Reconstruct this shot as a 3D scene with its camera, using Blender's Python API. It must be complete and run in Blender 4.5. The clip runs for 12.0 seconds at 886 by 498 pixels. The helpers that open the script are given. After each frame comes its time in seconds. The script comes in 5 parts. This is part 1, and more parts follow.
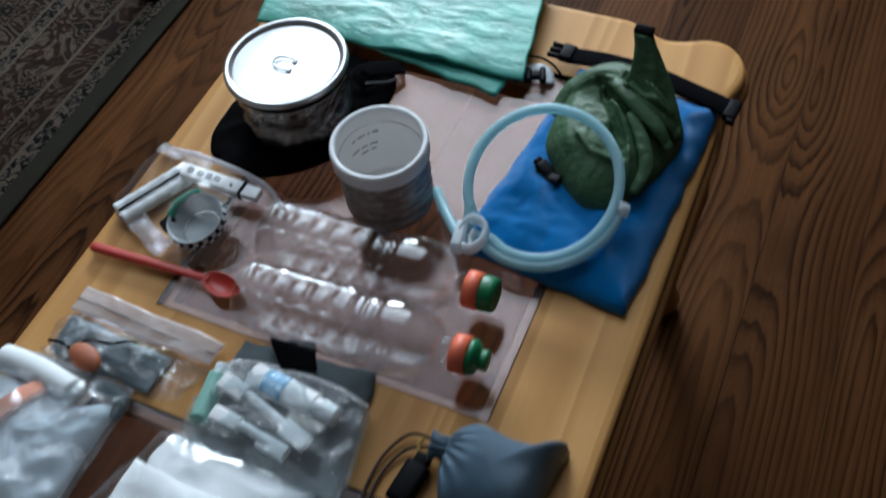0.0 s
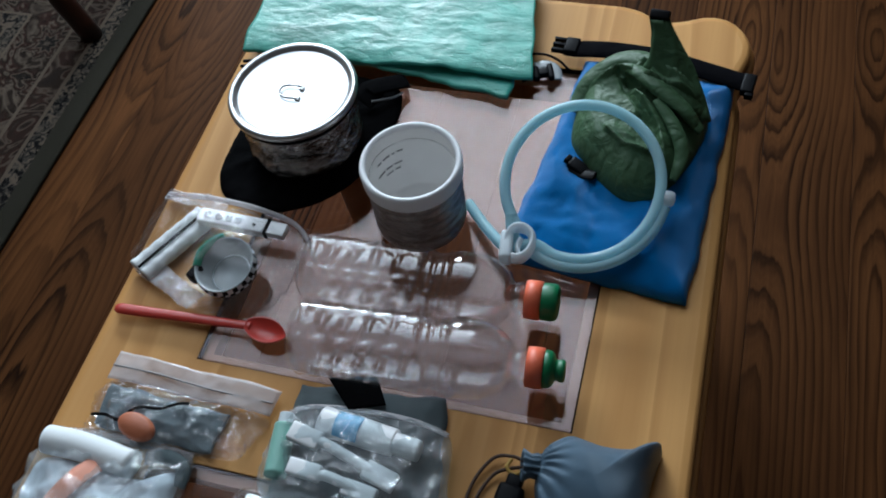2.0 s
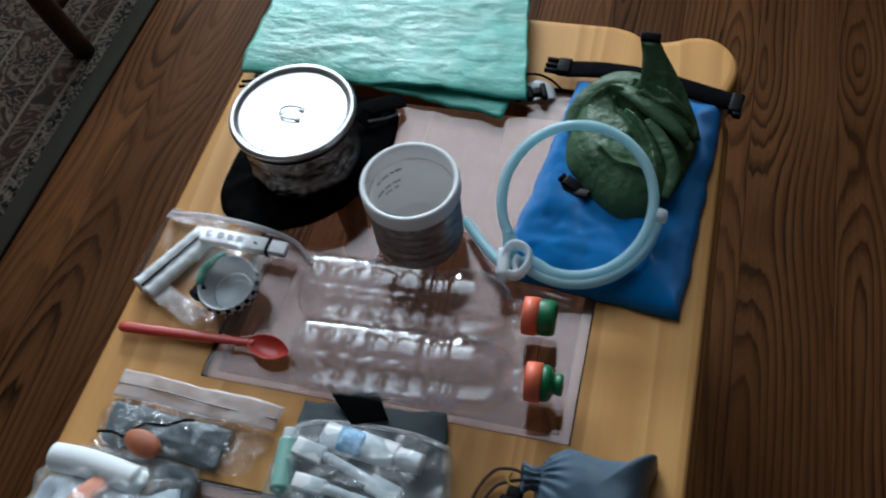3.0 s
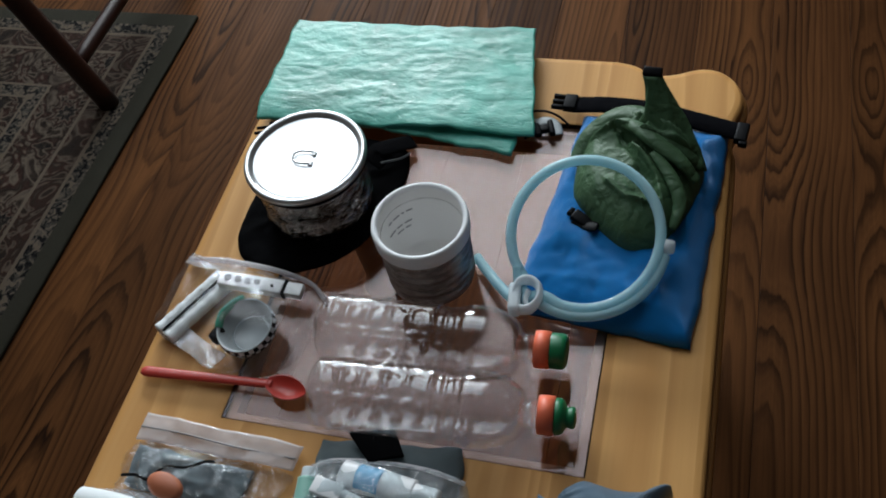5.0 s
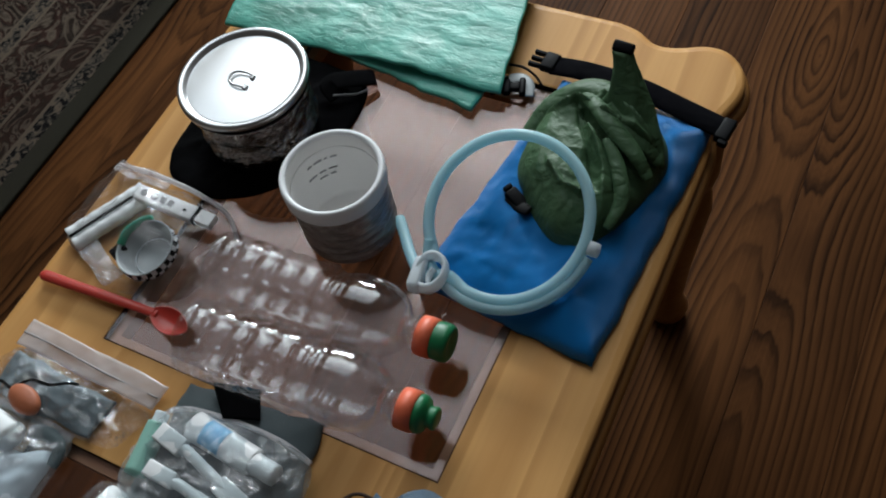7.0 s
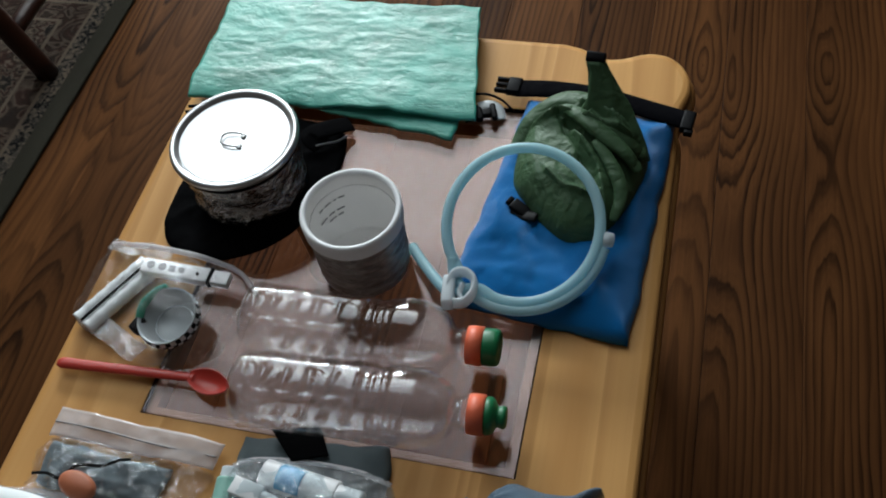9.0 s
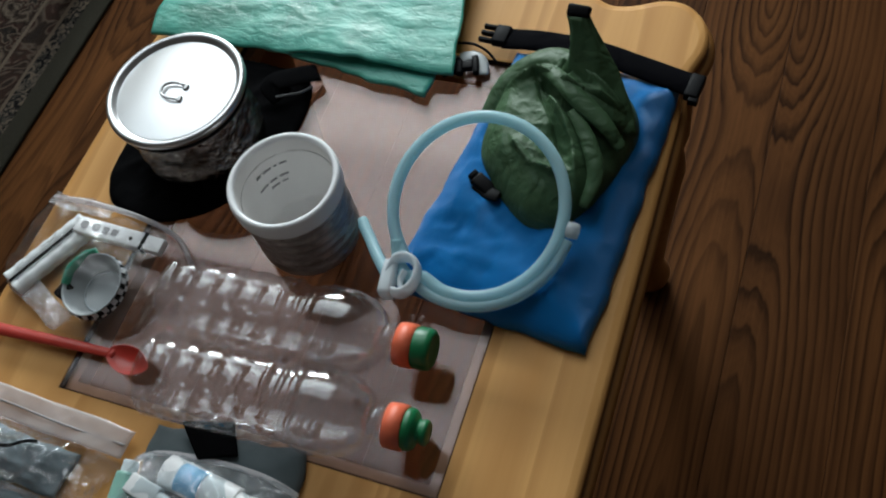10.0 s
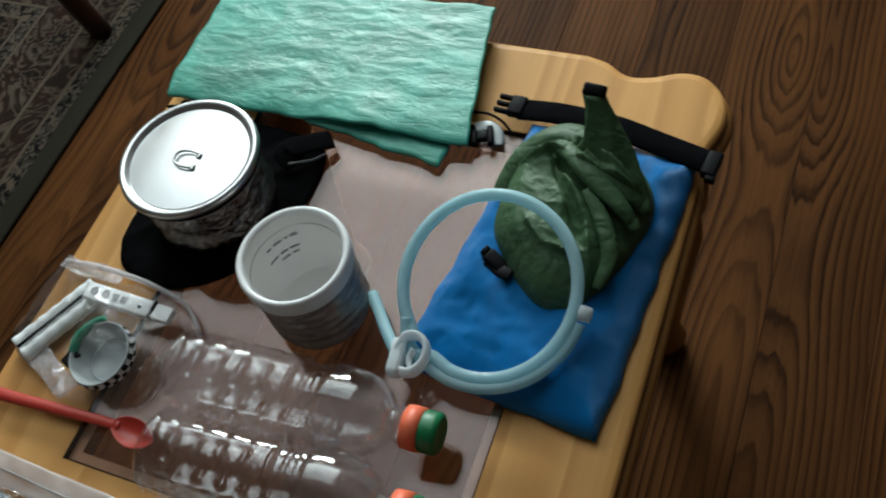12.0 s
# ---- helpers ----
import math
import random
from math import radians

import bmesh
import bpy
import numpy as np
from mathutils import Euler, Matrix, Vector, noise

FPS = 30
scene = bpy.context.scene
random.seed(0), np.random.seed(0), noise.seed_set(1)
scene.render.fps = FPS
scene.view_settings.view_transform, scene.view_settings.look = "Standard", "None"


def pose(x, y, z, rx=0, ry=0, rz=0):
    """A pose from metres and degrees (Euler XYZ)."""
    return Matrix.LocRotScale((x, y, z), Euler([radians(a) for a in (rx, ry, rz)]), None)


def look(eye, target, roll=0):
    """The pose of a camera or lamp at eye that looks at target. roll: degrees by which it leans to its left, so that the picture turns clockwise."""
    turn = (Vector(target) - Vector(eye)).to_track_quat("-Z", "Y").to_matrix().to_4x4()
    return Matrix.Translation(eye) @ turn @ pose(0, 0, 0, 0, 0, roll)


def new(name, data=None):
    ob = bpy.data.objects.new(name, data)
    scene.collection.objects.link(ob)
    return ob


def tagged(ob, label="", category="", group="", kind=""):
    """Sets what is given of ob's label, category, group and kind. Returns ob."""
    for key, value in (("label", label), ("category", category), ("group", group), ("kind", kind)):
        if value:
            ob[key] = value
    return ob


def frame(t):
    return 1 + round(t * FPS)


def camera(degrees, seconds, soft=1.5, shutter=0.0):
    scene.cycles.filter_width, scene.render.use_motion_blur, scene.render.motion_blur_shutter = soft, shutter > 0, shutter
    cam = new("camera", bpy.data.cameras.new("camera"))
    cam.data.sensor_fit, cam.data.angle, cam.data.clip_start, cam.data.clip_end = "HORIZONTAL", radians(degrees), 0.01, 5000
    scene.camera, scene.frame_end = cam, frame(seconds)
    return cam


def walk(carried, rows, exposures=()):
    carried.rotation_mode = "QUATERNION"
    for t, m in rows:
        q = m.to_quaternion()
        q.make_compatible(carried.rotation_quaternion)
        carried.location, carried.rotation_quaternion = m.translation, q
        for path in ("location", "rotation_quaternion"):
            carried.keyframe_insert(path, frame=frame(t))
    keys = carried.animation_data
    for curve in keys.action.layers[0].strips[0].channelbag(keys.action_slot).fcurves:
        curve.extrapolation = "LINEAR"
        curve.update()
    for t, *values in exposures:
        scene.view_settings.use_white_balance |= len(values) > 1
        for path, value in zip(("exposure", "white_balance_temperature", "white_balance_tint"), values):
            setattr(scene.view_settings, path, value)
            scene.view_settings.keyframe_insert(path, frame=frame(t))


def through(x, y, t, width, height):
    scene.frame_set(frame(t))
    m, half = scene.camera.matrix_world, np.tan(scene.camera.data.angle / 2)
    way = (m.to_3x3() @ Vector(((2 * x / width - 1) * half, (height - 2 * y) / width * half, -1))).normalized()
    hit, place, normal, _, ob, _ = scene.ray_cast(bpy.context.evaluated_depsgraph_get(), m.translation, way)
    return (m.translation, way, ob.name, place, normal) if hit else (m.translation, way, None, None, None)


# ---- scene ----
cam = camera(51.4, 12.0, soft=1.9, shutter=0.5)
PATH = [
    (0, (0.464, -0.266, 1.114), (-0.138, 0.729, -0.513), -9.3),
    (0.5, (0.466, -0.174, 1.102), (-0.2, 0.777, -0.526), -10.2),
    (1, (0.46, -0.163, 1.087), (-0.187, 0.673, -0.611), -14.6),
    (1.5, (0.394, -0.229, 1.107), (-0.139, 0.744, -0.558), -14.4),
    (2, (0.364, -0.275, 1.113), (-0.098, 0.768, -0.53), -11.0),
    (2.5, (0.368, -0.282, 1.122), (-0.083, 0.781, -0.511), -10.9),
    (3, (0.356, -0.282, 1.133), (-0.078, 0.786, -0.502), -9.9),
    (3.2, (0.344, -0.290, 1.143), (-0.154, 0.822, -0.443), -10.2),
    (4.8, (0.373, -0.278, 1.145), (-0.118, 0.816, -0.455), -13.7),
    (5, (0.374, -0.284, 1.144), (-0.13, 0.829, -0.439), -13.5),
    (5.5, (0.386, -0.28, 1.141), (-0.113, 0.805, -0.464), -12.7),
    (6, (0.413, -0.248, 1.129), (-0.137, 0.814, -0.474), -14.0),
    (6.5, (0.468, -0.175, 1.107), (-0.161, 0.755, -0.548), -13.5),
    (7, (0.495, -0.150, 1.099), (-0.178, 0.709, -0.577), -14.7),
    (7.2, (0.492, -0.136, 1.099), (-0.192, 0.705, -0.582), -16.8),
    (8.8, (0.369, -0.253, 1.119), (-0.011, 0.829, -0.520), -8.0),
    (9, (0.392, -0.248, 1.124), (-0.034, 0.834, -0.503), -10.5),
    (9.5, (0.43, -0.204, 1.103), (-0.083, 0.77, -0.567), -13.4),
    (10, (0.475, -0.12, 1.063), (-0.126, 0.734, -0.642), -19.0),
    (10.5, (0.471, -0.094, 1.063), (-0.174, 0.72, -0.647), -19.4),
    (11, (0.462, -0.083, 1.069), (-0.211, 0.71, -0.639), -20.0),
    (11.5, (0.459, -0.079, 1.076), (-0.235, 0.771, -0.597), -18.5),
    (12, (0.47, -0.083, 1.073), (-0.181, 0.809, -0.595), -18.8),
]
TONE = [(0.0, 0.08, 5800, 5), (0.5, 0.02, 5800, 1), (1.0, 0.06, 5800, 4), (3.0, 0.08, 5900, 5), (5.0, -0.02, 6300, 6), (7.0, 0.0, 6450, 6), (9.0, 0.0, 6450, 5), (10.5, 0.04, 6500, 3), (12.0, 0.08, 6550, -1)]
walk(cam, [(t, look(eye, target, roll)) for t, eye, target, roll in PATH], TONE)

POWER, CEILING_FILL_POWER, PANE_R = 168.0, 51.0, 0.055

# ---- light ----
world = bpy.data.worlds.new("world")
scene.world = world
world.use_nodes = True
sky = world.node_tree.nodes.new("ShaderNodeTexSky")
sky.sky_type, sky.sun_disc, sky.sun_elevation, sky.sun_rotation = "NISHITA", False, radians(40), radians(20)
world.node_tree.links.new(sky.outputs[0], world.node_tree.nodes["Background"].inputs[0])
world.node_tree.nodes["Background"].inputs[1].default_value = 0.1


def area_lamp(name, m, w, h, power, tint):
    lamp = bpy.data.lights.new(name, "AREA")
    lamp.shape, lamp.size, lamp.size_y, lamp.energy, lamp.color = "RECTANGLE", w, h, power, tint
    ob = new(name, lamp)
    ob.matrix_world = m
    return ob


# daylight through the window in the far wall, and lamps added over the table
# (they stand in for a window-lit ceiling, so give more towards the far end)
for k, share in enumerate((0.12, 0.20, 0.31, 0.37)):
    area_lamp("roof_light_glow", pose(-0.9, 0.7375 + 0.575 * k, 2.56), 2.40, 0.575, CEILING_FILL_POWER * share, (0.93, 0.98, 1.0))
area_lamp("window_glow", pose(-1.45, 3.68, 1.74, -90, 0, 0), 1.4, 0.58, POWER, (0.90, 0.96, 1.0))


# ---- materials ----
class Nodes:
    """A small wrapper to write node trees in few lines."""

    def __init__(self, name):
        self.m = bpy.data.materials.new(name)
        self.m.use_nodes = True
        self.t = self.m.node_tree
        self.out = self.t.nodes["Material Output"]
        self.b = self.t.nodes["Principled BSDF"]

    def n(self, kind, **inputs):
        node = self.t.nodes.new("ShaderNode" + kind)
        for k, v in inputs.items():
            self.set(node, k, v)
        return node

    def set(self, node, k, v):
        k = int(k[1:]) if k[0] == "i" and k[1:].isdigit() else k.replace("_", " ")
        sock = node.inputs[k]
        if isinstance(v, bpy.types.NodeSocket):
            self.t.links.new(v, sock)
        else:
            sock.default_value = v

    def coords(self, scale=(1, 1, 1), shift=False):
        c = self.n("TexCoord").outputs["Object"]
        mp = self.n("Mapping", Vector=c)
        mp.inputs["Scale"].default_value = scale
        if shift:
            r = self.n("ObjectInfo").outputs["Random"]
            mul = self.math("MULTIPLY", r, 37.0)
            comb = self.n("CombineXYZ", X=mul, Y=mul, Z=mul)
            self.set(mp, "Location", comb.outputs[0])
        return mp.outputs[0]

    def math(self, op, a, b=0.0, c=0.0):
        node = self.n("Math", i0=a, i1=b, i2=c)
        node.operation = op
        return node.outputs[0]

    def noise(self, vec, scale, detail=3.0, rough=0.55, distort=0.0):
        return self.n("TexNoise", Vector=vec, Scale=scale, Detail=detail, Roughness=rough, Distortion=distort).outputs["Fac"]

    def ramp(self, fac, *stops):
        node = self.n("ValToRGB", Fac=fac)
        e = node.color_ramp.elements
        while len(e) < len(stops):
            e.new(0.5)
        for k, (p, c) in zip(e, stops):
            k.position = p
            k.color = (*c, 1) if len(c) == 3 else c
        return node.outputs[0]

    def mix(self, fac, a, b, how="MIX"):
        node = self.n("MixRGB", Fac=fac, Color1=a if isinstance(a, bpy.types.NodeSocket) else (*a, 1), Color2=b if isinstance(b, bpy.types.NodeSocket) else (*b, 1))
        node.blend_type = how
        return node.outputs[0]

    def bump(self, h, strength=0.3, dist=0.001):
        self.set(self.b, "Normal", self.n("Bump", Height=h, Strength=strength, Distance=dist).outputs[0])

    def base(self, color, rough=0.5, metal=0.0, spec=0.5):
        self.set(self.b, "Base Color", color if isinstance(color, bpy.types.NodeSocket) else (*color, 1))
        self.set(self.b, "Roughness", rough)
        self.set(self.b, "Metallic", metal)
        self.set(self.b, "Specular IOR Level", spec)
        return self.m


def wood(name, light, dark, across, along, bands, rough, mute, spec=0.5):
    """Sawn softwood: the growth lines are the level lines of a stretched noise, long streaks with arches and knots."""
    k = Nodes(name)
    v = k.coords((across, along, across), shift=True)
    field = k.noise(v, 1.0, 1.5, 0.45, 0.15)
    line = k.math("FRACT", k.math("MULTIPLY", field, bands))
    lines = k.ramp(line, (0.0, (0.05, 0.05, 0.05)), (0.3, (0.4, 0.4, 0.4)), (0.75, (1, 1, 1)), (0.92, (0.85, 0.85, 0.85)), (1.0, (0.05, 0.05, 0.05)))
    fine = k.noise(k.coords((260, 7, 260), shift=True), 1.0, 4.0, 0.6)
    big = k.noise(k.coords((3, 0.9, 3), shift=True), 1.0, 3.0)
    fac = k.math("MULTIPLY", lines, mute)
    col = k.mix(fac, light, dark)
    col = k.mix(k.math("MULTIPLY", fine, 0.4), col, dark)
    shade = k.ramp(big, (0.3, (0.72, 0.72, 0.72)), (0.7, (1.15, 1.12, 1.1)))
    col = k.mix(1.0, col, shade, "MULTIPLY")
    each = k.ramp(k.n("ObjectInfo").outputs["Random"], (0.0, (0.8, 0.78, 0.76)), (1.0, (1.18, 1.15, 1.1)))
    col = k.mix(1.0, col, each, "MULTIPLY")
    k.bump(k.math("ADD", k.math("MULTIPLY", lines, 0.5), fine), 0.25, 0.0006)
    return k.base(col, k.ramp(fine, (0.3, (rough - 0.07,) * 3), (0.7, (rough + 0.1,) * 3)), spec=spec)


def floor_board_wood():
    """Flat-sawn pine: every board cuts its log along a wavering line, so the year rings run as long lines and nested arches."""
    k = Nodes("floor_wood")
    sep = k.n("SeparateXYZ", Vector=k.n("TexCoord").outputs["Object"])
    x, y = sep.outputs[0], sep.outputs[1]
    own = k.n("ObjectInfo").outputs["Random"]
    heart = k.math("MULTIPLY_ADD", own, 0.13, 0.0)
    run = k.n("CombineXYZ", X=k.math("MULTIPLY", own, 41.0), Y=k.math("MULTIPLY_ADD", own, 67.0, y), Z=0.0).outputs[0]
    depth = k.math("MULTIPLY", k.math("SUBTRACT", k.noise(run, 1.25, 1.0, 0.4), 0.5), 0.30)
    warp = k.math("MULTIPLY", k.math("SUBTRACT", k.noise(k.coords((30, 2.2, 1), shift=True), 1.0, 3.0, 0.55), 0.5), 0.020)
    away = k.math("SUBTRACT", x, heart)
    span = k.math("SQRT", k.math("ADD", k.math("MULTIPLY", away, away), k.math("MULTIPLY", depth, depth)))
    ring = k.math("FRACT", k.math("MULTIPLY", k.math("ADD", span, warp), 98.0))
    lines = k.ramp(ring, (0.0, (0.08,) * 3), (0.18, (0.0,) * 3), (0.5, (0.22,) * 3), (0.74, (0.8,) * 3), (0.90, (1.0,) * 3), (1.0, (0.08,) * 3))
    close = k.math("FRACT", k.math("MULTIPLY", k.math("ADD", span, k.math("MULTIPLY", warp, 1.6)), 331.0))
    lines = k.mix(0.16, lines, k.ramp(close, (0.0, (0.0,) * 3), (0.7, (0.9,) * 3), (1.0, (0.0,) * 3)))
    fine = k.noise(k.coords((240, 6, 240), shift=True), 1.0, 4.0, 0.6)
    big = k.noise(k.coords((7, 1.6, 3), shift=True), 1.0, 3.0)
    light, dark = (0.134, 0.0545, 0.0185), (0.0085, 0.0031, 0.0014)
    strength = k.ramp(k.noise(k.coords((9, 1.1, 1), shift=True), 1.0, 2.0), (0.3, (0.25,) * 3), (0.65, (1.0,) * 3))
    col = k.mix(k.math("MULTIPLY", lines, strength), light, dark)
    col = k.mix(k.math("MULTIPLY", fine, 0.6), col, dark)
    col = k.mix(1.0, col, k.ramp(big, (0.3, (0.62, 0.60, 0.60)), (0.7, (1.15, 1.14, 1.14))), "MULTIPLY")
    col = k.mix(1.0, col, k.ramp(own, (0.0, (0.82, 0.80, 0.80)), (1.0, (1.12, 1.10, 1.06))), "MULTIPLY")
    k.bump(k.math("ADD", k.math("MULTIPLY", lines, 0.5), fine), 0.25, 0.0006)
    return k.base(col, k.ramp(fine, (0.3, (0.46,) * 3), (0.7, (0.62,) * 3)), spec=0.03)


def plain(name, color, rough=0.5, metal=0.0, grain=120.0, depth=0.0003, vary=0.15, spec=0.5):
    k = Nodes(name)
    f = k.noise(k.coords(), grain, 4.0)
    g = k.noise(k.coords(), grain * 0.12, 3.0)
    c = k.mix(k.math("MULTIPLY", f, vary), color, tuple(x * 0.45 for x in color))
    c = k.mix(k.math("MULTIPLY", g, vary), c, tuple(min(1, x * 1.5 + 0.01) for x in color))
    k.bump(f, 0.4, depth)
    return k.base(c, k.ramp(g, (0.3, (max(0.02, rough - 0.06),) * 3), (0.7, (rough + 0.08,) * 3)), metal, spec)


def weave(name, color, rough, scale=900.0, crease=60.0, depth=0.0012, spec=0.5):
    """Coated or plain fabric: fine threads and soft creases."""
    k = Nodes(name)
    c = k.coords()
    thread = k.n("TexWave", Vector=c, Scale=scale, Distortion=1.0, Detail=1.0).outputs["Fac"]
    soft = k.noise(c, crease, 5.0, 0.6, 0.6)
    big = k.noise(c, crease * 0.25, 3.0)
    col = k.mix(k.math("MULTIPLY", soft, 0.5), color, tuple(x * 0.55 for x in color))
    col = k.mix(k.math("MULTIPLY", big, 0.35), col, tuple(min(1, x * 1.5) for x in color))
    k.bump(k.math("ADD", k.math("MULTIPLY", thread, 0.08), soft), 0.6, depth)
    return k.base(col, k.ramp(soft, (0.3, (rough - 0.08,) * 3), (0.7, (rough + 0.1,) * 3)), spec=spec)


def clear(name, tint, r0, rough, crease=0.0, milk=0.0, scale=70.0, sheen=(1.0, 1.0, 1.0)):
    """Clear film, bottle plastic or pane: lets light through, mirrors r0 of it head on and more at a slant; milk is a share of white haze in the plastic."""
    k = Nodes(name)
    tr = k.n("BsdfTransparent", Color=(*tint, 1))
    gl = k.n("BsdfGlossy", Color=(*sheen, 1), Roughness=rough)
    lw = k.n("LayerWeight", Blend=0.5)
    if crease:
        h = k.noise(k.coords(), scale, 4.0, 0.6, 1.2)
        bump = k.n("Bump", Height=h, Strength=1.0, Distance=crease).outputs[0]
        k.set(gl, "Normal", bump)
        k.set(lw, "Normal", bump)
    fr = k.math("MULTIPLY_ADD", k.math("POWER", lw.outputs["Facing"], 5.0), 1.0 - r0, r0)
    sh = k.n("MixShader", Fac=fr, i1=tr.outputs[0], i2=gl.outputs[0]).outputs[0]
    if milk:
        df = k.n("BsdfDiffuse", Color=(0.85, 0.85, 0.87, 1))
        tl = k.n("BsdfTranslucent", Color=(0.85, 0.85, 0.87, 1))
        both = k.n("MixShader", Fac=0.5, i1=df.outputs[0], i2=tl.outputs[0]).outputs[0]
        sh = k.n("MixShader", Fac=milk, i1=sh, i2=both).outputs[0]
    k.t.links.new(sh, k.out.inputs["Surface"])
    return k.m


def milky(name, color, rough, through=0.45):
    """Pale plastic that lets some light through."""
    k = Nodes(name)
    f = k.noise(k.coords(), 40.0, 3.0)
    c = k.mix(k.math("MULTIPLY", f, 0.15), color, tuple(x * 0.7 for x in color))
    k.base(c, rough)
    tl = k.n("BsdfTranslucent", Color=c)
    sh = k.n("MixShader", Fac=through, i1=k.b.outputs[0], i2=tl.outputs[0]).outputs[0]
    k.t.links.new(sh, k.out.inputs["Surface"])
    return k.m


FLOOR_WOOD = floor_board_wood()
PINE = wood("pine", (0.560, 0.320, 0.120), (0.355, 0.175, 0.054), 12.0, 0.5, 11.0, 0.45, 0.62, 0.14)
LEDGE = wood("ledge_wood", (0.52, 0.42, 0.30), (0.34, 0.26, 0.17), 14.0, 0.6, 10.0, 0.5, 0.4)
PINE_EDGE = wood("pine_edge", (0.37, 0.18, 0.052), (0.22, 0.092, 0.025), 14.0, 0.6, 10.0, 0.4, 0.5)
PANE = clear("smoked_pane", (0.94, 0.86, 0.84), PANE_R, 0.06, sheen=(1.0, 0.88, 0.86))
WALL = plain("wall_paint", (0.085, 0.062, 0.045), 0.8, 0, 200)
CEIL = plain("ceiling_paint", (0.28, 0.25, 0.23), 0.85, 0, 160)
WHITE_PAINT = plain("white_paint", (0.78, 0.77, 0.74), 0.4)
CHAIR_WOOD = wood("chair_wood", (0.035, 0.010, 0.006), (0.012, 0.004, 0.003), 30.0, 30.0, 8.0, 0.4, 0.5)


def rug_material():
    k = Nodes("rug_wool")
    c = k.coords()
    sep = k.n("SeparateXYZ", Vector=c)
    # distance in from the nearer edge of the rug (half sizes RUG_W, RUG_L)
    dx = k.math("SUBTRACT", RUG_W, k.math("ABSOLUTE", sep.outputs[0]))
    dy = k.math("SUBTRACT", RUG_L, k.math("ABSOLUTE", sep.outputs[1]))
    d = k.math("MINIMUM", dx, dy)
    n1 = k.noise(c, 15.0, 2.0, 0.5, 1.3)
    n2 = k.noise(c, 75.0, 3.0, 0.6, 1.0)
    cream, brown, red, dark, sage = (0.125, 0.095, 0.070), (0.013, 0.0072, 0.0050), (0.030, 0.0095, 0.0066), (0.004, 0.0032, 0.0038), (0.034, 0.031, 0.022)
    # rosettes: petals round the cells' middles, curls between them
    cell = k.n("TexVoronoi", Vector=c, Scale=8.5, Randomness=0.55)
    cell.voronoi_dimensions = "2D"
    away = k.n("VectorMath", i0=c, i1=cell.outputs["Position"])
    away.operation = "SUBTRACT"
    part_of = k.n("SeparateXYZ", Vector=away.outputs[0])
    angle = k.math("ARCTAN2", part_of.outputs[1], part_of.outputs[0])
    span = k.math("SQRT", k.math("ADD", k.math("MULTIPLY", part_of.outputs[0], part_of.outputs[0]), k.math("MULTIPLY", part_of.outputs[1], part_of.outputs[1])))
    petal = k.math("MULTIPLY_ADD", k.math("SINE", k.math("MULTIPLY", angle, 8.0)), 0.22, 1.0)
    reach = k.math("ADD", k.math("MULTIPLY", k.math("MULTIPLY", span, 15.0), petal), k.math("MULTIPLY", k.math("SUBTRACT", n2, 0.5), 0.5))
    rosette = k.ramp(reach, (0.0, cream), (0.10, dark), (0.22, dark), (0.27, cream), (0.34, red), (0.44, brown), (0.50, cream), (0.56, brown), (0.7, brown))
    curl = k.ramp(n1, (0.36, brown), (0.41, cream), (0.47, brown), (0.54, red), (0.57, cream), (0.62, brown), (0.7, dark))
    motif = k.mix(k.math("GREATER_THAN", reach, 0.58), rosette, curl)
    speck = k.ramp(n2, (0.42, dark), (0.5, (0.05, 0.045, 0.037)), (0.58, cream))
    ground = k.ramp(n2, (0.4, cream), (0.62, brown))
    floral = k.mix(0.12, motif, ground)

    def inside(lo, hi):
        return k.math("MULTIPLY", k.math("GREATER_THAN", d, lo), k.math("LESS_THAN", d, hi))

    leaf = k.mix(0.35, curl, (0.046, 0.030, 0.022))
    col = floral
    for lo, hi, what in ((-1, 0.037, sage), (0.037, 0.066, speck), (0.066, 0.073, cream), (0.073, 0.120, leaf), (0.120, 0.127, cream), (0.225, 0.231, cream), (0.231, 0.258, speck), (0.258, 0.264, cream)):
        col = k.mix(inside(lo, hi), col, what)
    pile = k.noise(c, 700.0, 2.0)
    col = k.mix(k.math("MULTIPLY", pile, 0.35), col, dark)
    k.bump(k.math("ADD", pile, k.math("MULTIPLY", n2, 0.6)), 0.9, 0.003)
    return k.base(col, 0.95, spec=0.1)


# ---- building helpers ----
def empty(name, x=0.0, y=0.0, z=0.0):
    ob = new(name)
    ob.location = (x, y, z)
    return ob


def part(name, bm, material, parent=None, label="", smooth=True):
    """Links a bmesh, given in world metres, as one mesh object, under a thing or a part where one is named."""
    me = bpy.data.meshes.new(name)
    bmesh.ops.recalc_face_normals(bm, faces=bm.faces)
    for f in bm.faces:
        f.smooth = smooth
    bm.to_mesh(me)
    bm.free()
    me.materials.append(material)
    ob = new(name, me)
    if parent is not None:
        at = Vector((0, 0, 0))
        up = parent
        while up is not None:
            at += up.location
            up = up.parent
        me.transform(Matrix.Translation(-at))
        ob.parent = parent
    if label:
        ob["label"] = label
    return ob


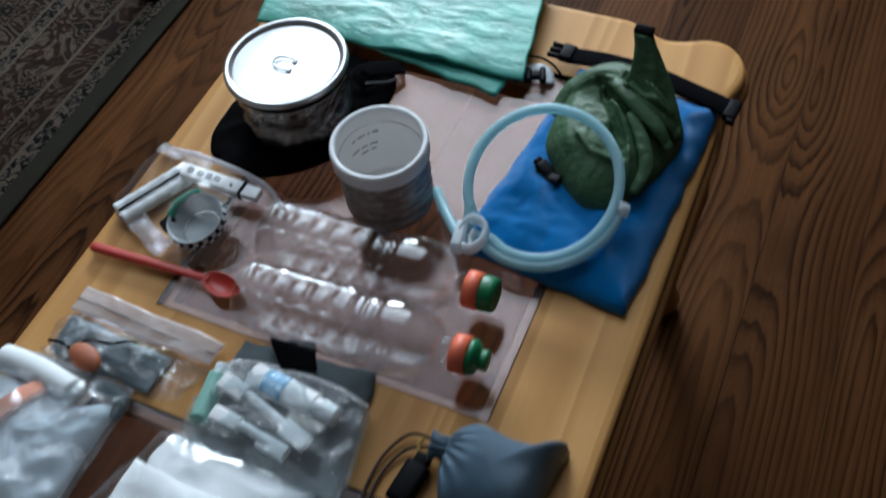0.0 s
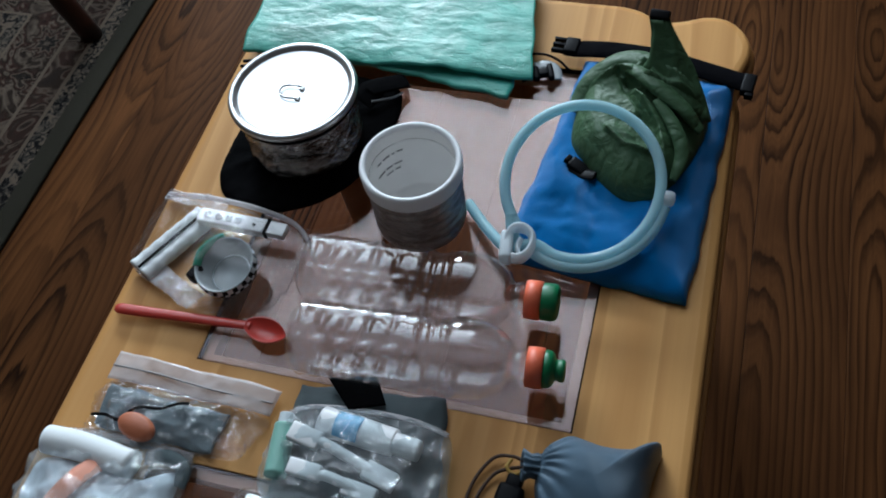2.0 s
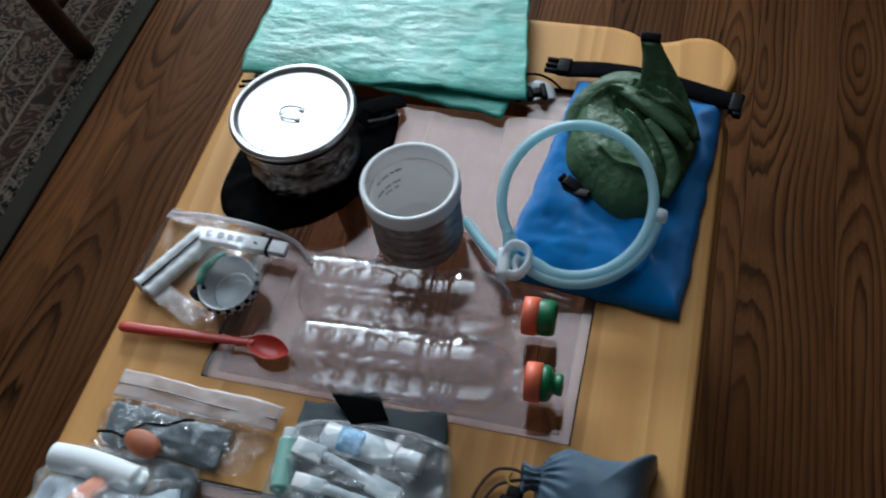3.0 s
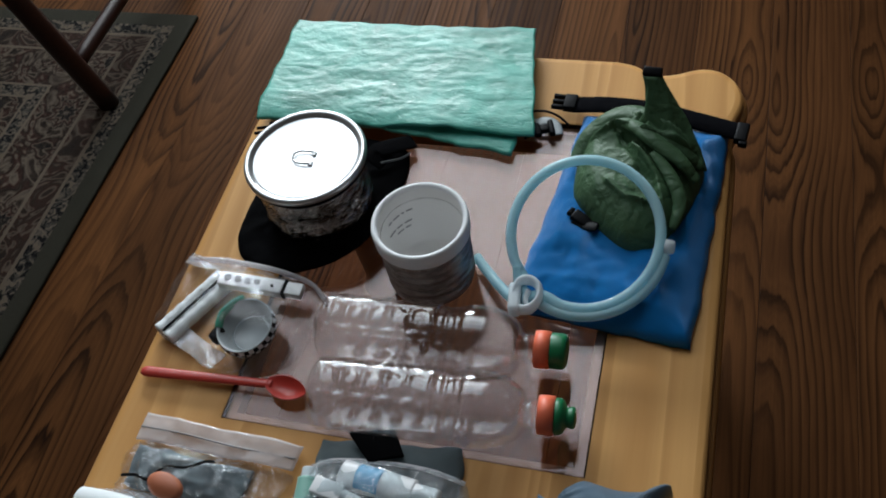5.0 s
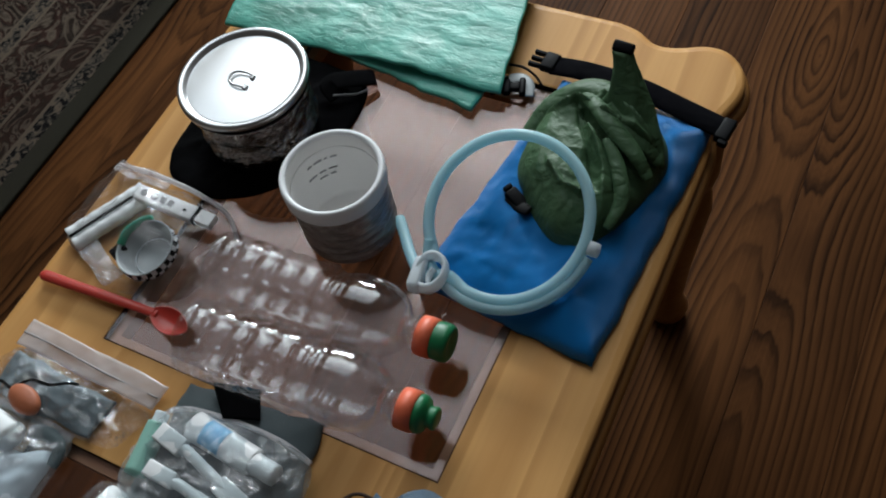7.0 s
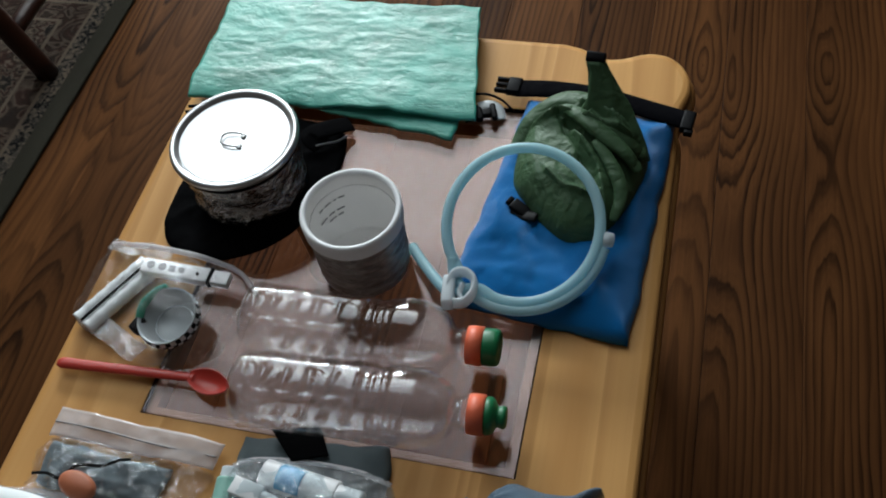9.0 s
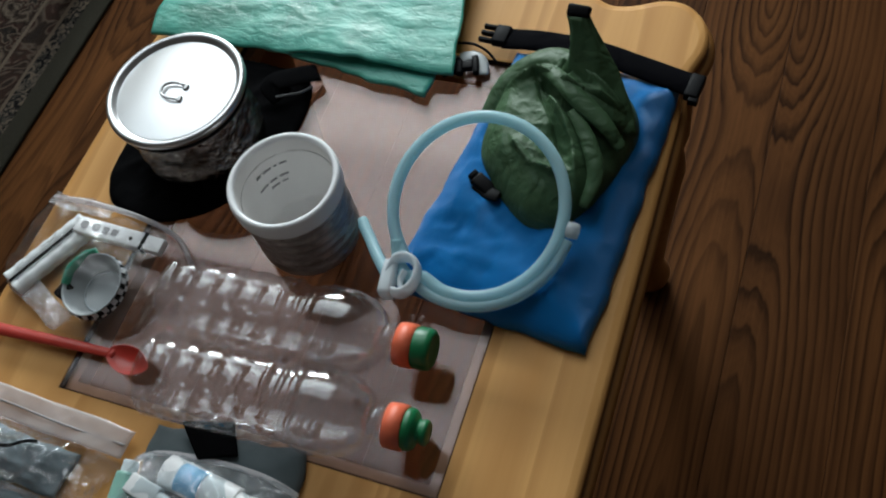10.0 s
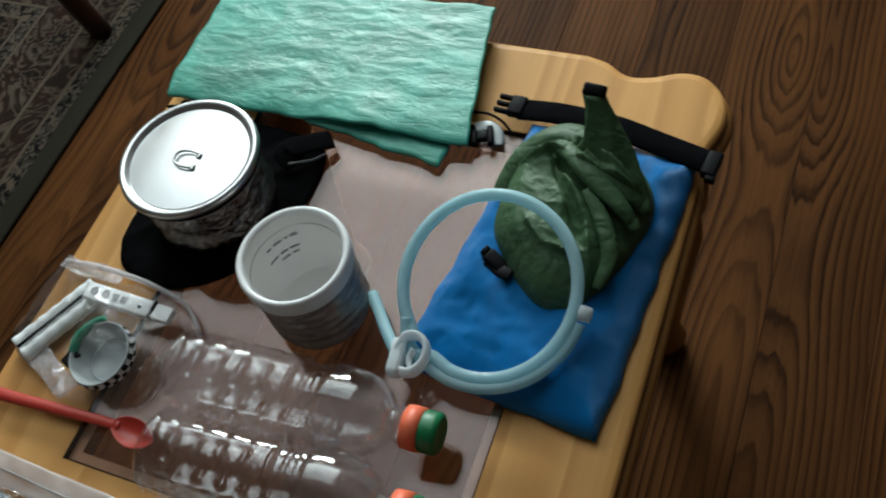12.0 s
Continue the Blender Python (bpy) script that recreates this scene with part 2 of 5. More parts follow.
def box(bm, x0, y0, z0, x1, y1, z1, bevel=0.0, m=None):
    made = bmesh.ops.create_cube(bm, size=1.0)["verts"]
    for v in made:
        v.co = Vector(((x0 + x1) / 2 + v.co.x * (x1 - x0), (y0 + y1) / 2 + v.co.y * (y1 - y0), (z0 + z1) / 2 + v.co.z * (z1 - z0)))
    if m is not None:
        bmesh.ops.transform(bm, matrix=m, verts=made)
    if bevel:
        es = list({e for v in made for e in v.link_edges})
        bmesh.ops.bevel(bm, geom=es, offset=bevel, segments=2, affect="EDGES", profile=0.6)
    return bm


def boxed(*a, **k):
    return box(bmesh.new(), *a, **k)


def lathe(profile, m=None, n=48, wave=None):
    """A turned form from (radius, height) pairs; wave(angle, i, r, h) may change a radius. Ends with radius 0 close."""
    bm = bmesh.new()
    rings = []
    for i, (r, h) in enumerate(profile):
        if r <= 1e-6:
            rings.append([bm.verts.new((0, 0, h))])
        else:
            ring = []
            for j in range(n):
                a = 2 * math.pi * j / n
                q = wave(a, i, r, h) if wave else r
                ring.append(bm.verts.new((q * math.cos(a), q * math.sin(a), h)))
            rings.append(ring)
    for a, b in zip(rings, rings[1:]):
        for j in range(n):
            if len(a) == 1 and len(b) > 1:
                bm.faces.new((a[0], b[j], b[(j + 1) % n]))
            elif len(b) == 1 and len(a) > 1:
                bm.faces.new((a[j], a[(j + 1) % n], b[0]))
            elif len(a) > 1:
                bm.faces.new((a[j], a[(j + 1) % n], b[(j + 1) % n], b[j]))
    if m is not None:
        bmesh.ops.transform(bm, matrix=m, verts=bm.verts)
    return bm


def smooth_path(points, closed=False, steps=10):
    """Catmull-Rom through the points."""
    pts = [Vector(p) for p in points]
    out, n = [], len(pts)
    for i in range(n if closed else n - 1):
        p0, p1, p2, p3 = (pts[(i + o) % n] if closed else pts[min(max(i + o, 0), n - 1)] for o in (-1, 0, 1, 2))
        for s in range(steps):
            t = s / steps
            out.append(0.5 * (2 * p1 + (p2 - p0) * t + (2 * p0 - 5 * p1 + 4 * p2 - p3) * t * t + (3 * p1 - p0 - 3 * p2 + p3) * t ** 3))
    if not closed:
        out.append(pts[-1])
    return out


def tube(points, r, n=12, closed=False, steps=10, flat=1.0, bm=None, taper=None):
    """A round (or flattened) rod along a smooth path."""
    path = smooth_path(points, closed, steps)
    bm = bm or bmesh.new()
    rings, m = [], len(path)
    for i, p in enumerate(path):
        a, b = (path[(i - 1) % m], path[(i + 1) % m]) if closed else (path[max(i - 1, 0)], path[min(i + 1, m - 1)])
        t = (b - a).normalized()
        side = t.cross(Vector((0, 0, 1)))
        side = side.normalized() if side.length > 1e-3 else Vector((1, 0, 0))
        up = side.cross(t).normalized()
        rr = r * (taper(i / (m - 1)) if taper else 1)
        rings.append([bm.verts.new(p + rr * (math.cos(q) * side + flat * math.sin(q) * up)) for q in (2 * math.pi * j / n for j in range(n))])
    for a, b in zip(rings, rings[1:] + (rings[:1] if closed else [])):
        for j in range(n):
            bm.faces.new((a[j], a[(j + 1) % n], b[(j + 1) % n], b[j]))
    if not closed:
        bm.faces.new(rings[0]), bm.faces.new(rings[-1])
    return bm


def crumple(x, y, f, seed=0.0):
    """Sharp folds: 0 to 1."""
    p = Vector((x * f + seed, y * f - seed, seed * 1.7))
    return 1 - abs(noise.noise(p)) * 2.2 + 0.5 * (0.5 - abs(noise.noise(p * 2.3)) * 1.6)


def cushion(outline, centre, z0, height, lump, rings=18, per=10, under=0.0, close=True, rounding=2.2):
    """A soft filled form: a closed outline (x, y), swelling to height in the middle; lump(x, y, r) adds folds. Lies on z0."""
    edge = smooth_path([(x, y, 0) for x, y in outline], True, per)
    c = Vector((*centre, 0))
    bm = bmesh.new()
    n = len(edge)
    top = []
    for i in range(rings):
        r = 1 - i / rings
        ring = []
        for e in edge:
            p = c + (e - c) * r
            z = z0 + under + height * (1 - r ** rounding) ** (1 / rounding) + lump(p.x, p.y, r)
            ring.append(bm.verts.new((p.x, p.y, max(z, z0 + 0.0004))))
        top.append(ring)
    tip = bm.verts.new((c.x, c.y, z0 + under + height + lump(c.x, c.y, 0)))
    for a, b in zip(top, top[1:]):
        for j in range(n):
            bm.faces.new((a[j], a[(j + 1) % n], b[(j + 1) % n], b[j]))
    for j in range(n):
        bm.faces.new((top[-1][j], top[-1][(j + 1) % n], tip))
    if close:
        low = [bm.verts.new((c.x + (e.x - c.x) * 0.99, c.y + (e.y - c.y) * 0.99, z0)) for e in edge]
        for j in range(n):
            bm.faces.new((low[j], low[(j + 1) % n], top[0][(j + 1) % n], top[0][j]))
        bm.faces.new(low)
    return bm


def sheet(corners, nu, nv, z, thick, rough_edge=0.0, seed=0.0):
    """A lying sheet over four corners (x, y), z(u, v, x, y) above; closed below by its own thickness."""
    a, b, c, d = (Vector((*p, 0)) for p in corners)
    bm = bmesh.new()
    rows = [[], []]
    for lay in (0, 1):
        for i in range(nu + 1):
            col = []
            for j in range(nv + 1):
                u, v = i / nu, j / nv
                p = (a * (1 - u) + b * u) * (1 - v) + (d * (1 - u) + c * u) * v
                if rough_edge:
                    w = max(abs(u - 0.5), abs(v - 0.5)) * 2
                    q = Vector((p.x * 45 + seed, p.y * 45, seed))
                    p = p + Vector((noise.noise(q), noise.noise(q + Vector((9, 3, 1))), 0)) * rough_edge * w ** 4
                col.append(bm.verts.new((p.x, p.y, z(u, v, p.x, p.y) - (thick if lay else 0))))
            rows[lay].append(col)
    for lay in (0, 1):
        g = rows[lay]
        for i in range(nu):
            for j in range(nv):
                bm.faces.new((g[i][j], g[i + 1][j], g[i + 1][j + 1], g[i][j + 1]))
    t, l = rows
    rim_t = [t[i][0] for i in range(nu)] + [t[nu][j] for j in range(nv)] + [t[i][nv] for i in range(nu, 0, -1)] + [t[0][j] for j in range(nv, 0, -1)]
    rim_l = [l[i][0] for i in range(nu)] + [l[nu][j] for j in range(nv)] + [l[i][nv] for i in range(nu, 0, -1)] + [l[0][j] for j in range(nv, 0, -1)]
    for i in range(len(rim_t)):
        k = (i + 1) % len(rim_t)
        bm.faces.new((rim_t[i], rim_t[k], rim_l[k], rim_l[i]))
    return bm


# ---- the room ----
RUG_W, RUG_L = 0.75, 1.15
T = 0.45


def structure(name, bm, material, label, category, smooth=False):
    return tagged(part(name, bm, material, None, "", smooth), label, category, kind="structure")


structure("wall_south", boxed(-3.1, -2.4, -0.05, 2.7, -2.3, 2.6), WALL, "plain painted wall behind the camera", "wall")
structure("wall_west", boxed(-3.2, -2.4, -0.05, -3.1, 3.8, 2.6), WALL, "plain painted side wall", "wall")
structure("wall_east", boxed(2.7, -2.4, -0.05, 2.8, 3.8, 2.6), WALL, "plain painted side wall", "wall")


def slabs(x0, x1, y0, y1, hx0, hx1, hy0, hy1):
    """Four rectangles that leave an opening in a larger one."""
    return ((x0, y0, hx0, y1), (hx1, y0, x1, y1), (hx0, y0, hx1, hy0), (hx0, hy1, hx1, y1))


bm = bmesh.new()
for x0, z0, x1, z1 in slabs(-3.1, 2.7, -0.05, 2.6, -2.21, -0.69, 1.40, 2.08):
    box(bm, x0, 3.7, z0, x1, 3.8, z1)
structure("wall_north", bm, WALL, "plain painted far wall with a window opening", "wall")
# the ceiling's opening is added to let the fill lamps through
bm = bmesh.new()
for x0, y0, x1, y1 in slabs(-3.1, 2.7, -2.3, 3.7, -2.13, 0.33, 0.42, 2.78):
    box(bm, x0, y0, 2.5, x1, y1, 2.6)
structure("ceiling", bm, CEIL, "flat pale painted ceiling with an opening added for fill lamps", "ceiling")
far_window = empty("window_1", -1.45, 3.7, 1.74)
tagged(far_window, "white framed window in the far wall", "window", kind="structure")
for x0, z0, x1, z1 in slabs(-2.21, -0.69, 1.40, 2.08, -2.17, -0.73, 1.44, 2.04):
    part("window_frame", boxed(x0, 3.705, z0, x1, 3.76, z1), WHITE_PAINT, far_window, smooth=False)
for x in (-1.45,):
    part("mullion", boxed(x - 0.018, 3.655, 1.44, x + 0.018, 3.675, 2.04), WHITE_PAINT, far_window, smooth=False)
# unseen framed opening, added to house the ceiling fill lamps
added_opening = empty("ceiling_opening", -0.9, 1.6, 2.5)
tagged(added_opening, "unseen white framed opening added for the ceiling fill lamps", "window", kind="structure")
for x0, y0, x1, y1 in slabs(-2.13, 0.33, 0.42, 2.78, -2.10, 0.30, 0.45, 2.75):
    part("window_frame", boxed(x0, y0, 2.505, x1, y1, 2.595), WHITE_PAINT, added_opening, smooth=False)

# the floor: boards on a sub-floor
floor = structure("floor", boxed(-3.1, -2.3, -0.06, 2.7, 3.7, -0.021), FLOOR_WOOD, "dark brown varnished pine board floor", "floor")

# the rug
RUG = rug_material()
rug_bm = boxed(-RUG_W, -RUG_L, 0.0, RUG_W, RUG_L, 0.009, bevel=0.003)
rug = part("rug", rug_bm, RUG)
rug.location = (-0.634 - RUG_W, 1.03 - RUG_L, 0.0)
tagged(rug, "oriental floral rug with cream, brown and sage border", "rug")


# ---- the coffee table ----
X0, X1, Y0, Y1 = -0.098, 0.409, -0.562, 0.477
XC, YC = (X0 + X1) / 2, (Y0 + Y1) / 2


def table_outline():
    """A rectangle whose corners swell out behind a shallow dip."""
    hx, hy = (X1 - X0) / 2, (Y1 - Y0) / 2
    corner = [(hx - 0.125, hy + 0.001), (hx - 0.105, hy - 0.004), (hx - 0.085, hy - 0.0155), (hx - 0.065, hy - 0.014), (hx - 0.04, hy - 0.004), (hx - 0.020, hy - 0.005), (hx - 0.004, hy - 0.017),
              (hx + 0.006, hy - 0.036), (hx + 0.007, hy - 0.056), (hx + 0.001, hy - 0.078), (hx - 0.005, hy - 0.098), (hx - 0.001, hy - 0.118), (hx, hy - 0.14)]
    pts = []
    for sx, sy in ((1, 1), (1, -1), (-1, -1), (-1, 1)):
        run = [(sx * x, sy * y) for x, y in corner]
        run = run if sx * sy > 0 else run[::-1]
        pts += smooth_path([(XC + x, YC + y, 0) for x, y in run], False, 4)
    return pts


# near black, for the shade in the gap round each pane
GAP_SHADE = plain("gap_shade", (0.012, 0.009, 0.007), 0.7, spec=0.1)
HOLES = ((0.0, 0.0, 0.318, 0.38), (0.0, -0.465, 0.318, -0.085))
coffee_table = empty("coffee_table", XC, YC, 0)
tagged(coffee_table, "light pine coffee table with two inset smoked glass panes", "table")


def rim_rings(bm, profile):
    """Rings of vertices that follow the outline, each set out from it and at a height."""
    edge = table_outline()
    c = Vector((XC, YC, 0))
    n = len(edge)
    rings = []
    for off, z in profile:
        ring = []
        for i, p in enumerate(edge):
            t = (edge[(i + 1) % n] - edge[(i - 1) % n]).normalized()
            out = Vector((-t.y, t.x, 0))
            if out.dot(p - c) < 0:
                out = -out
            ring.append(bm.verts.new((p.x + out.x * off, p.y + out.y * off, z)))
        rings.append(ring)
    for a, b in zip(rings, rings[1:]):
        for i in range(n):
            bm.faces.new((a[i], a[(i + 1) % n], b[(i + 1) % n], b[i]))
    return rings


def table_top():
    """The top: a softly rounded edge round two rectangular openings."""
    bm = bmesh.new()
    rings = rim_rings(bm, [(-0.009, T), (-0.004, T - 0.0010), (-0.001, T - 0.0030), (0.0, T - 0.006), (-0.001, T - 0.0095), (-0.004, T - 0.0120)])
    n = len(rings[0])
    for ring, z in ((rings[0], T), (rings[-1], T - 0.0120)):
        loops = [[bm.edges.get((ring[i], ring[(i + 1) % n])) for i in range(n)]]
        for x0, y0, x1, y1 in HOLES:
            vs = [bm.verts.new((x, y, z)) for x, y in ((x0, y0), (x1, y0), (x1, y1), (x0, y1))]
            loops.append([bm.edges.new((vs[i], vs[(i + 1) % 4])) for i in range(4)])
        bmesh.ops.triangle_fill(bm, edges=[e for l in loops for e in l], use_beauty=True)
    for x0, y0, x1, y1 in HOLES:
        ring = [(x0, y0), (x1, y0), (x1, y1), (x0, y1)]
        for i in range(4):
            (ax, ay), (bx, by) = ring[i], ring[(i + 1) % 4]
            bm.faces.new([bm.verts.new(p) for p in ((ax, ay, T), (bx, by, T), (bx, by, T - 0.012), (ax, ay, T - 0.012))])
    bmesh.ops.remove_doubles(bm, verts=bm.verts, dist=0.0002)
    return bm


def edge_moulding():
    """The rounded lip that runs round under the top and stands out from it."""
    bm = bmesh.new()
    rings = rim_rings(bm, [(-0.020, T - 0.0125), (0.0005, T - 0.0125), (0.0035, T - 0.0140), (0.0055, T - 0.0175), (0.0060, T - 0.0220), (0.0045, T - 0.0275), (0.0, T - 0.0310), (-0.020, T - 0.0310)])
    n = len(rings[0])
    for i in range(n):
        bm.faces.new((rings[-1][i], rings[-1][(i + 1) % n], rings[0][(i + 1) % n], rings[0][i]))
    return bm


top = part("tabletop", table_top(), PINE, coffee_table)
for f in top.data.polygons:
    f.use_smooth = abs(f.normal.z) < 0.95
part("edge_moulding", edge_moulding(), PINE_EDGE, coffee_table, "darker amber rounded moulding")
for x0, y0, x1, y1 in HOLES:
    for a in ((x0, y0, x0 + 0.010, y1), (x1 - 0.010, y0, x1, y1), (x0 + 0.010, y0, x1 - 0.010, y0 + 0.010), (x0 + 0.010, y1 - 0.010, x1 - 0.010, y1)):
        part("glass_ledge", boxed(a[0], a[1], T - 0.022, a[2], a[3], T - 0.0075), LEDGE, coffee_table, smooth=False)
    # dark strips laid in the gap in place of its shade
    for s in ((x0, y0, x0 + 0.0014, y1), (x1 - 0.0014, y0, x1, y1), (x0 + 0.0014, y0, x1 - 0.0014, y0 + 0.0014), (x0 + 0.0014, y1 - 0.0014, x1 - 0.0014, y1)):
        part("glass_seal", boxed(s[0] + 0.0001, s[1] + 0.0001, T - 0.0074, s[2] - 0.0001, s[3] - 0.0001, T - 0.0022), GAP_SHADE, coffee_table, "dark strip standing in for the gap's shade", smooth=False)
    part("glass_pane", boxed(x0 + 0.0016, y0 + 0.0016, T - 0.007, x1 - 0.0016, y1 - 0.0016, T - 0.0005), PANE, coffee_table, "smoked glass pane", smooth=False)
for a in ((X0 + 0.05, Y0 + 0.03, X1 - 0.05, Y0 + 0.05), (X0 + 0.05, Y1 - 0.05, X1 - 0.05, Y1 - 0.03), (X0 + 0.02, Y0 + 0.05, X0 + 0.04, Y1 - 0.05), (X1 - 0.04, Y0 + 0.05, X1 - 0.02, Y1 - 0.05)):
    part("apron", boxed(a[0], a[1], T - 0.105, a[2], a[3], T - 0.0312, bevel=0.002), PINE_EDGE, coffee_table, smooth=False)
for lx in (X0 + 0.035, X1 - 0.035):
    for ly in (Y0 + 0.045, Y1 - 0.045):
        leg = [(0.0, 0.0), (0.019, 0.0), (0.024, 0.008), (0.026, 0.02), (0.021, 0.035), (0.017, 0.05), (0.021, 0.12), (0.029, 0.21), (0.033, 0.25), (0.030, 0.28), (0.022, 0.292), (0.031, 0.30), (0.034, 0.315), (0.034, T - 0.032), (0.0, T - 0.032)]
        part("leg", lathe(leg, pose(lx, ly, 0), 32), PINE_EDGE, coffee_table)


# ---- materials of the gear ----
def tarp_material():
    k = Nodes("tarp_plastic")
    c = k.coords()
    v = k.coords((0.55, 1.5, 1))

    def ridges(scale, distort):
        n = k.noise(v, scale, 4.0, 0.6, distort)
        return k.math("SUBTRACT", 1.0, k.math("MULTIPLY", k.math("ABSOLUTE", k.math("SUBTRACT", n, 0.5)), 5.0))

    fold, fine = ridges(17.0, 1.3), ridges(85.0, 1.2)
    cell = k.n("TexVoronoi", Vector=k.coords((0.8, 1.3, 1)), Scale=38.0)
    cell.feature = "DISTANCE_TO_EDGE"
    crease = k.math("MULTIPLY", k.math("MINIMUM", cell.outputs["Distance"], 0.35), 2.2)
    big = k.noise(c, 16.0, 3.0, 0.6, 0.8)
    tape = k.n("TexWave", Vector=c, Scale=170.0, Distortion=0.6, Detail=1.0).outputs["Fac"]
    # pale patches and paler fold ridges put the plastic's sheen into the colour
    col = k.mix(k.ramp(big, (0.3, (0.0,) * 3), (0.7, (1.0,) * 3)), (0.009, 0.195, 0.132), (0.068, 0.43, 0.335))
    col = k.mix(k.math("MULTIPLY", k.math("MAXIMUM", fold, 0.0), 0.10), col, (0.34, 0.70, 0.60))
    k.bump(k.math("ADD", k.math("MULTIPLY", tape, 0.04), k.math("ADD", crease, k.math("ADD", fold, k.math("MULTIPLY", fine, 0.8)))), 1.0, 0.00040)
    k.set(k.b, "Coat Weight", 0.15)
    k.set(k.b, "Coat Roughness", 0.30)
    return k.base(col, k.ramp(big, (0.3, (0.34,) * 3), (0.7, (0.46,) * 3)), spec=0.45)


def foil_material():
    k = Nodes("foil")
    c = k.coords()
    v = k.n("TexVoronoi", Vector=c, Scale=60.0, Randomness=1.0).outputs["Distance"]
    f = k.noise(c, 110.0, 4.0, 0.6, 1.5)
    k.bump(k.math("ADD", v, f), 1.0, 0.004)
    # hollows of the crumple are darker: their shade is put into the colour
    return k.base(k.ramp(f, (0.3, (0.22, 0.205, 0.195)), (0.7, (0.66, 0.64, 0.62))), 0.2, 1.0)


def jar_wrap_material():
    k = Nodes("jar_wrap")
    c = k.coords()
    f = k.noise(k.coords((1, 1, 3)), 60.0, 4.0, 0.6, 1.0)
    k.bump(f, 0.7, 0.002)
    return k.base(k.ramp(f, (0.3, (0.17, 0.145, 0.13)), (0.7, (0.46, 0.42, 0.40))), 0.28, 0.4)


def creased(name, color, rough):
    """Thin coated nylon with sharp crossing creases."""
    k = Nodes(name)
    c = k.coords()
    folds = []
    for scale, distort in ((26.0, 0.5), (70.0, 0.8)):
        n = k.noise(c, scale, 3.0, 0.5, distort)
        folds.append(k.math("MULTIPLY", k.math("ABSOLUTE", k.math("SUBTRACT", n, 0.5)), 4.0))
    big = k.noise(c, 14.0, 3.0)
    col = k.mix(k.math("MULTIPLY", big, 0.6), color, tuple(x * 0.6 for x in color))
    k.bump(k.math("ADD", k.math("MULTIPLY", folds[0], 1.0), k.math("MULTIPLY", folds[1], 0.25)), 1.0, 0.0018)
    return k.base(col, rough, spec=0.3)


TARP = tarp_material()
FOIL = foil_material()
JAR_WRAP = jar_wrap_material()
BLUE = weave("blue_coated_nylon", (0.006, 0.172, 0.49), 0.42, 1200, 20, 0.004, 0.3)
GREEN = creased("green_nylon", (0.060, 0.122, 0.056), 0.54)
WEB = weave("black_webbing", (0.003, 0.003, 0.0045), 0.85, 700, 90, 0.0012, 0.03)
BLACK_CLOTH = weave("black_cloth", (0.004, 0.004, 0.0045), 0.9, 900, 40, 0.003, 0.015)
BLACK_PLASTIC = plain("black_plastic", (0.003, 0.003, 0.004), 0.5, spec=0.07)
GREY_CLOTH = weave("grey_blue_nylon", (0.092, 0.145, 0.20), 0.45, 1200, 26, 0.003)
PAD_CLOTH = weave("dark_slate_cloth", (0.075, 0.10, 0.108), 0.7, 900, 40, 0.002)
ROCK_CLOTH = weave("pale_grey_cloth", (0.14, 0.18, 0.20), 0.5, 800, 60, 0.003)
RED = plain("red_plastic", (0.45, 0.04, 0.028), 0.36, 0, 60, 0.0001, 0.1)
ORANGE = plain("orange_plastic", (0.88, 0.175, 0.085), 0.4, 0, 60, 0.0001, 0.1)
CAP_GREEN = plain("green_plastic", (0.008, 0.145, 0.050), 0.35, 0, 60, 0.0001, 0.1)
STEEL = plain("brushed_lid", (0.66, 0.67, 0.68), 0.33, 1.0, 300, 0.0001, 0.05)
STEEL_RIM = plain("rolled_rim", (0.60, 0.61, 0.62), 0.36, 1.0, 200, 0.0001, 0.05)
JAR_WHITE = milky("white_polyethylene", (0.95, 0.96, 0.98), 0.4, 0.12)
JAR_INNER = plain("milky_inside", (0.86, 0.85, 0.84), 0.5, 0, 60, 0.0001, 0.06)
PRINT = plain("grey_print", (0.27, 0.27, 0.28), 0.5)
EDGE_GREY = plain("grey_flap_edge", (0.09, 0.09, 0.095), 0.6)
MARK = plain("faint_print", (0.36, 0.36, 0.37), 0.5)
HOSE = milky("pale_blue_silicone", (0.60, 0.86, 0.92), 0.2)
CLIP_WHITE = milky("milky_clip", (0.86, 0.91, 0.94), 0.3)
PET = clear("bottle_plastic", (0.93, 0.92, 0.92), 0.10, 0.022, 0.0003, 0.018, 60)
FILM = clear("bag_film", (0.97, 0.97, 0.975), 0.080, 0.05, 0.008, 0.03, 24)
FILM_BLUE = clear("bluish_bag_film", (0.88, 0.94, 0.955), 0.085, 0.06, 0.006, 0.16, 34)
FILM_KIT = clear("thin_bag_film", (0.975, 0.975, 0.98), 0.035, 0.06, 0.005, 0.02, 24)
FILM_BRIGHT = clear("crumpled_film", (0.95, 0.95, 0.96), 0.20, 0.08, 0.010, 0.14, 60)
FILM_SOFT = clear("smooth_wrap_film", (0.97, 0.97, 0.975), 0.04, 0.09, 0.002, 0.03, 20)
ZIP = clear("bag_zip_band", (0.93, 0.86, 0.86), 0.07, 0.15, 0.001, 0.62, 60)
PAPER = plain("white_tissue", (0.80, 0.83, 0.84), 0.8, 0, 200, 0.0005, 0.1)
PAPER_BLUE = plain("bluish_tissue", (0.68, 0.72, 0.80), 0.7, 0, 90, 0.001, 0.5)
PEACH = plain("salmon_paper", (0.72, 0.30, 0.20), 0.6)
RUST = plain("terracotta_plastic", (0.42, 0.13, 0.06), 0.5)
